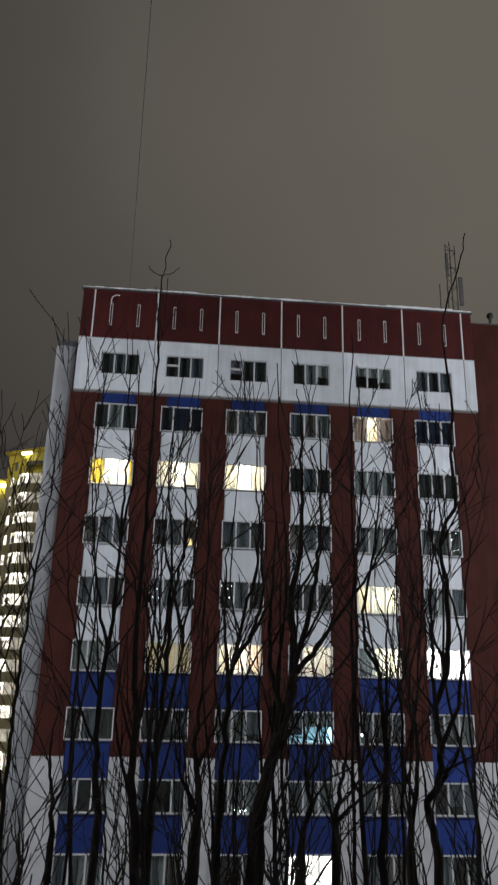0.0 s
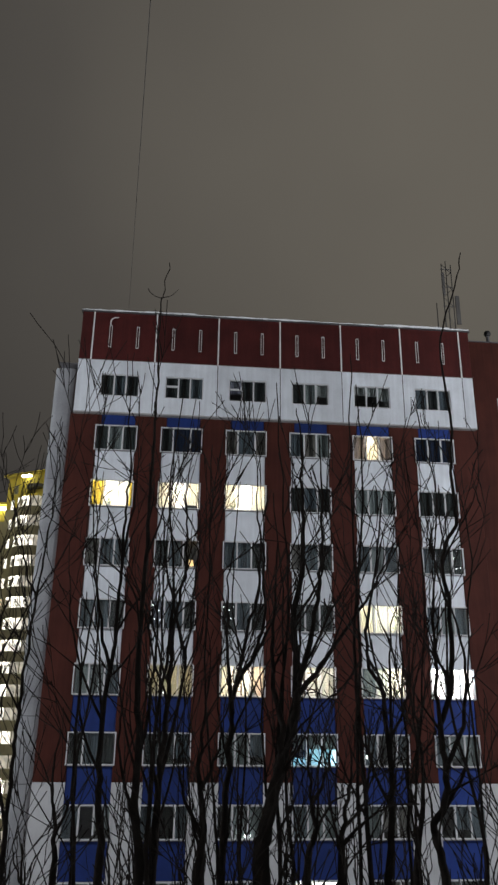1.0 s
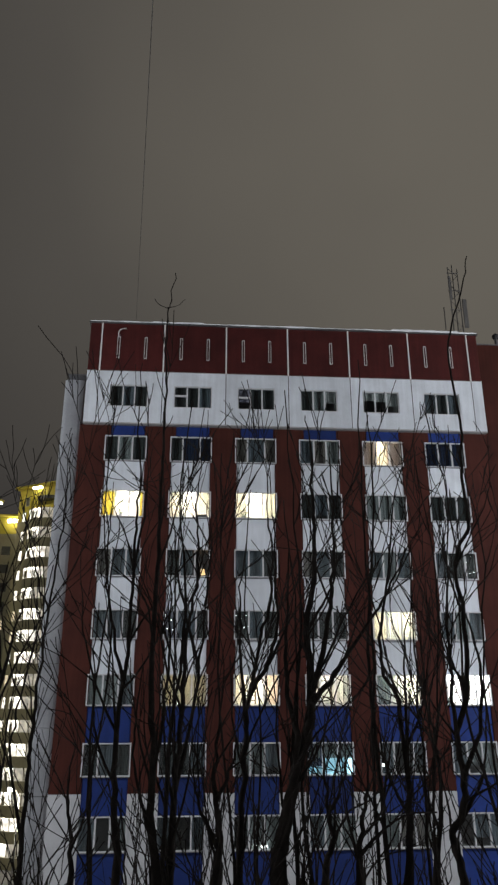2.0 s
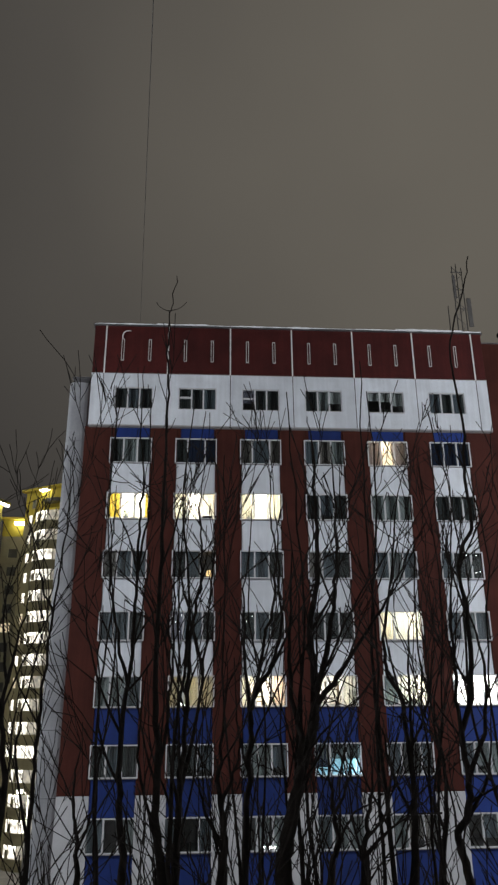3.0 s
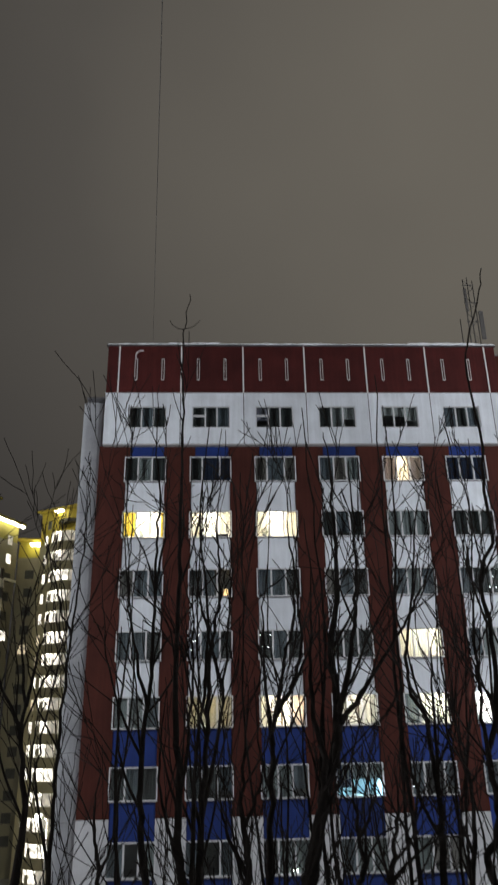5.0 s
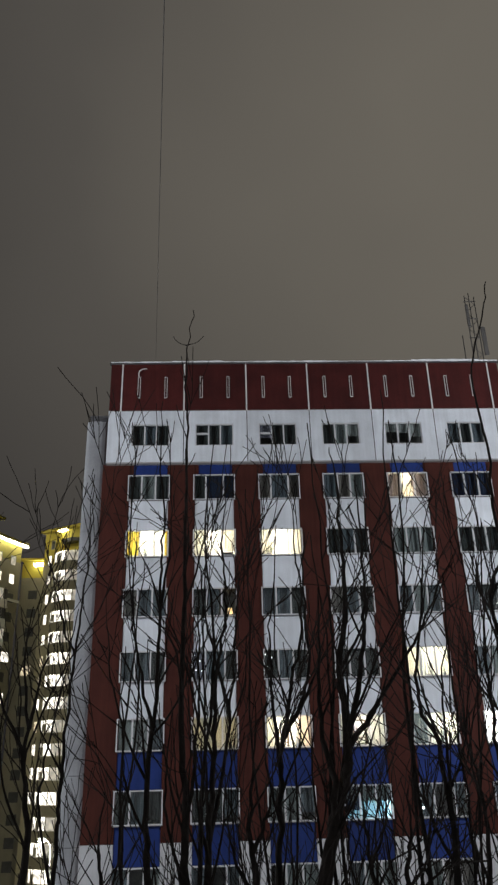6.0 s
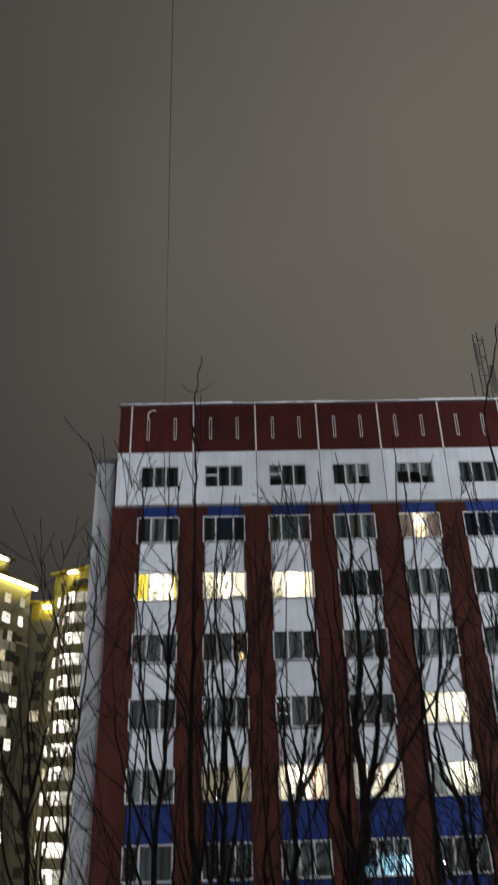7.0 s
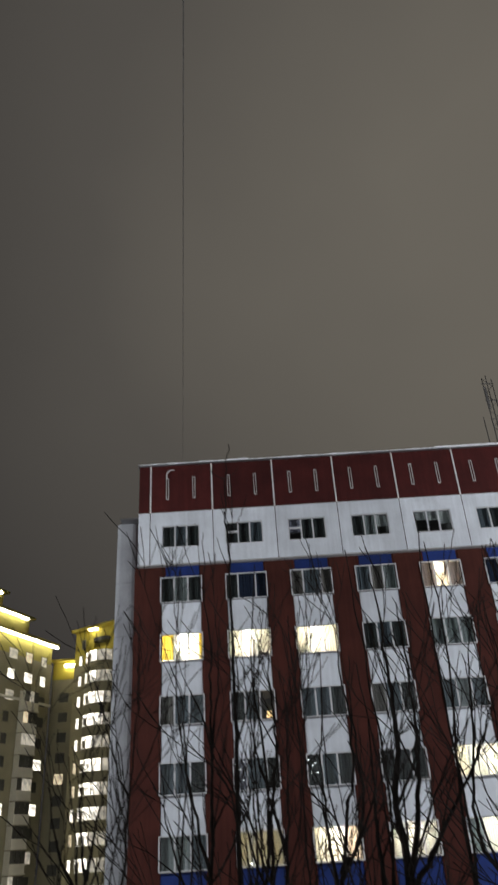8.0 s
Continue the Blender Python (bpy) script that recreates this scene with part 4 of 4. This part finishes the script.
DARK_TREE = "bare dark-barked tree with upright forking branches in the yard"
tree(1, -24.0, [
    (0.034, 0.005, ((3.37, 8.6), (3.3, 9.5), (3.31, 9.9), (3.36, 10.5), (3.38, 11.3), (3.43, 12.0), (3.46, 12.7), (3.47, 13.4), (3.5, 13.9))),
    (0.016, 0.006, ((3.41, 11.5), (3.24, 11.8), (3.02, 12.5), (2.9, 13.0))),
    (0.022, 0.006, ((3.34, 9.0), (3.11, 9.9), (3.18, 10.5), (3.28, 11.3), (3.38, 12.1))),
    (0.014, 0.005, ((3.32, 10.1), (3.03, 10.7), (2.83, 11.4), (2.67, 12.1))),
], DARK_TREE, 0.75)
tree(2, -24.2, [
    (0.048, 0.005, ((4.41, 8.7), (4.35, 9.2), (4.36, 9.8), (4.37, 10.4), (4.4, 10.9), (4.42, 11.5), (4.43, 12.0), (4.44, 12.6), (4.46, 13.2), (4.39, 14.0), (4.4, 14.9))),
    (0.026, 0.006, ((4.38, 10.7), (4.21, 11.4), (4.09, 12.2), (4.11, 12.9))),
    (0.022, 0.006, ((4.43, 12.0), (4.54, 12.8), (4.57, 13.5))),
    (0.02, 0.006, ((4.36, 9.5), (4.11, 10.1), (4.01, 10.9), (4.02, 11.6))),
], DARK_TREE, 1)
tree(3, -24.6, [
    (0.055, 0.006, ((4.89, 8.7), (4.8, 9.2), (4.8, 9.9), (4.74, 10.6), (4.74, 11.4), (4.77, 12.2), (4.77, 13.0), (4.76, 13.9), (4.76, 14.7), (4.75, 15.4), (4.76, 15.7), (4.83, 16.1))),
    (0.028, 0.007, ((4.8, 9.7), (4.91, 10.4), (4.94, 11.2), (4.91, 12.0))),
    (0.026, 0.007, ((4.86, 8.9), (4.63, 9.6), (4.59, 10.1), (4.64, 10.8))),
], DARK_TREE, 0.8)
tree(4, -24.0, [
    (0.055, 0.006, ((5.0, 8.6), (5.02, 9.1), (5.05, 9.8), (5.1, 10.5), (5.11, 11.1), (5.18, 11.6), (5.25, 12.1), (5.21, 12.8), (5.25, 13.6))),
    (0.036, 0.006, ((5.03, 9.5), (5.21, 10.3), (5.31, 11.1), (5.36, 11.7), (5.4, 12.4))),
    (0.026, 0.006, ((5.1, 10.8), (4.98, 11.5), (4.9, 12.1), (4.85, 13.0))),
    (0.024, 0.006, ((5.02, 9.3), (4.9, 9.9), (4.86, 10.7))),
], DARK_TREE, 1)
tree(5, -23.6, [
    (0.052, 0.006, ((5.81, 8.5), (5.86, 9.4), (5.9, 10.1), (5.94, 10.5), (6.03, 10.9), (6.11, 11.3), (6.2, 11.7), (6.25, 12.4), (6.2, 13.1), (6.26, 13.9))),
    (0.036, 0.006, ((5.92, 10.2), (5.84, 11.0), (5.83, 11.8), (5.9, 12.5))),
    (0.036, 0.006, ((5.96, 10.5), (6.18, 10.9), (6.33, 11.4), (6.27, 12.3), (6.36, 13.2))),
    (0.022, 0.006, ((5.86, 9.5), (5.72, 10.1), (5.68, 11.0))),
], DARK_TREE, 1)
tree(6, -24.7, [
    (0.098, 0.006, ((6.17, 8.7), (6.22, 9.0), (6.32, 9.5), (6.42, 9.9), (6.51, 10.2), (6.57, 10.5), (6.56, 10.8), (6.55, 11.3), (6.64, 11.9), (6.67, 12.6), (6.64, 13.4), (6.61, 14.0))),
    (0.044, 0.007, ((6.56, 10.5), (6.66, 10.9), (6.77, 11.4), (6.87, 11.9), (6.89, 12.6), (6.86, 13.5))),
    (0.04, 0.006, ((6.58, 10.4), (6.84, 10.7), (7.07, 11.0), (7.29, 11.3), (7.52, 11.7), (7.8, 12.2), (7.94, 12.4))),
    (0.052, 0.008, ((6.37, 9.5), (6.4, 10.0), (6.33, 10.6), (6.3, 11.3), (6.37, 12.2))),
    (0.026, 0.006, ((6.74, 11.2), (6.96, 11.7), (7.06, 12.3))),
], DARK_TREE, 0.75)
tree(7, -24.0, [
    (0.05, 0.005, ((7.73, 8.6), (7.78, 9.4), (7.79, 10.1), (7.7, 10.5), (7.59, 10.8), (7.58, 11.3), (7.71, 12.1), (7.88, 13.0), (8.07, 13.7))),
    (0.03, 0.006, ((7.8, 9.7), (7.85, 10.5), (7.95, 11.2), (8.09, 11.9))),
    (0.028, 0.006, ((7.77, 9.1), (7.55, 9.6), (7.48, 10.1), (7.4, 10.6))),
    (0.022, 0.006, ((7.81, 9.9), (8.05, 10.4), (8.21, 11.2))),
], DARK_TREE, 0.8)
tree(8, -24.0, [
    (0.052, 0.0085, ((8.36, 8.5), (8.36, 8.9), (8.45, 9.4), (8.49, 10.0), (8.59, 10.6), (8.66, 11.5), (8.72, 12.2), (8.85, 12.7), (8.89, 13.4), (8.93, 14.1), (8.88, 14.8), (8.89, 15.5), (9.13, 16.3), (9.39, 17.1))),
    (0.036, 0.006, ((8.46, 9.6), (8.69, 10.2), (8.75, 11.0), (8.77, 11.7), (8.97, 12.4))),
    (0.034, 0.006, ((8.49, 9.9), (8.42, 10.6), (8.46, 11.5), (8.54, 12.4), (8.69, 13.2))),
    (0.03, 0.006, ((8.42, 9.1), (8.75, 9.6), (8.94, 10.4))),
], DARK_TREE, 1)
tree(9, -23.2, [
    (0.05, 0.006, ((8.31, 8.4), (8.42, 9.1), (8.41, 9.8), (8.44, 10.4), (8.58, 11.2))),
    (0.03, 0.006, ((8.38, 8.9), (8.19, 9.3), (8.11, 9.8))),
], DARK_TREE, 1)
tree(10, -23.4, [
    (0.046, 0.006, ((6.89, 8.5), (6.97, 8.8), (6.93, 9.3), (6.88, 9.8), (6.96, 10.3))),
    (0.03, 0.006, ((6.93, 8.7), (7.19, 9.1), (7.5, 9.3), (7.69, 9.5))),
    (0.026, 0.006, ((6.94, 9.1), (7.12, 9.5), (7.18, 10.0))),
], DARK_TREE, 0.8)
tree(11, -24.8, [
    (0.05, 0.006, ((7.01, 8.7), (7.06, 9.2), (7.17, 9.5), (7.15, 10.0))),
    (0.03, 0.006, ((7.04, 8.9), (7.29, 9.2), (7.57, 9.3), (7.91, 9.3))),
], DARK_TREE, 1.1)
tree(12, -24.9, [
    (0.06, 0.006, ((5.5, 8.7), (5.54, 9.1), (5.47, 9.6), (5.5, 10.1), (5.55, 10.6))),
    (0.034, 0.006, ((5.53, 9.0), (5.31, 9.4), (5.24, 9.8))),
    (0.03, 0.006, ((5.5, 9.4), (5.66, 9.8), (5.7, 10.2))),
], DARK_TREE, 1.1)
tree(13, -23.8, [
    (0.04, 0.006, ((3.89, 8.5), (3.83, 9.0), (3.76, 9.4), (3.79, 10.0))),
    (0.022, 0.006, ((3.85, 8.8), (4.02, 9.3), (4.06, 9.8))),
], DARK_TREE, 0.9)
tree(14, -24.0, [
    (0.06, 0.006, ((3.01, 8.7), (2.99, 9.5), (2.89, 10.2), (2.84, 10.8), (2.81, 11.5), (2.86, 12.1))),
    (0.03, 0.006, ((2.85, 10.7), (2.98, 11.2), (3.07, 11.8))),
    (0.03, 0.006, ((2.87, 10.4), (2.59, 11.0), (2.41, 11.7))),
], DARK_TREE, 0.9)



def young_tree(seed, x, y, height, count, density=1.0, top=13.3):
    """A slimmer tree whose upright stems part low down."""
    rng = random.Random(seed)
    stems = []
    for k in range(count):
        lean, r = rng.uniform(-0.55, 0.55) * (k > 0), rng.uniform(0.028, 0.05)
        top = height * rng.uniform(0.86, 1.0)
        foot = 5.5 if k == 0 else min(rng.uniform(5.6, 7.5), top - 2.0)
        path, px = [], x
        for j in range(6):
            f = j / 5
            path.append((px + lean * f ** 0.7 + rng.uniform(-0.12, 0.12) * (j > 0), foot + (top - foot) * f))
        stems.append((r, 0.007, tuple(path)))
    tree(seed, y, stems, DARK_TREE, density, top)


rng_t = random.Random(21)
for k in range(7):
    young_tree(40 + k, 4.2 + 0.8 * k + rng_t.uniform(-0.3, 0.3), rng_t.uniform(-24.5, -22.5), rng_t.uniform(14.2, 15.4), 2, 0.55, 14.8)
for k in range(6):
    young_tree(70 + k, 3.9 + 1.0 * k + rng_t.uniform(-0.25, 0.25), rng_t.uniform(-25.6, -23.0), rng_t.uniform(8.9, 10.2), 3, 1.0)
for k in range(6):
    young_tree(100 + k, 2.6 + 1.35 * k + rng_t.uniform(-0.3, 0.3), rng_t.uniform(-21.0, -17.0), rng_t.uniform(7.8, 9.2), 3, 1.0)
for k in range(9):
    young_tree(130 + k, 3.5 + 0.75 * k + rng_t.uniform(-0.3, 0.3), rng_t.uniform(-26.0, -24.2), rng_t.uniform(8.7, 9.8), 3, 1.1)
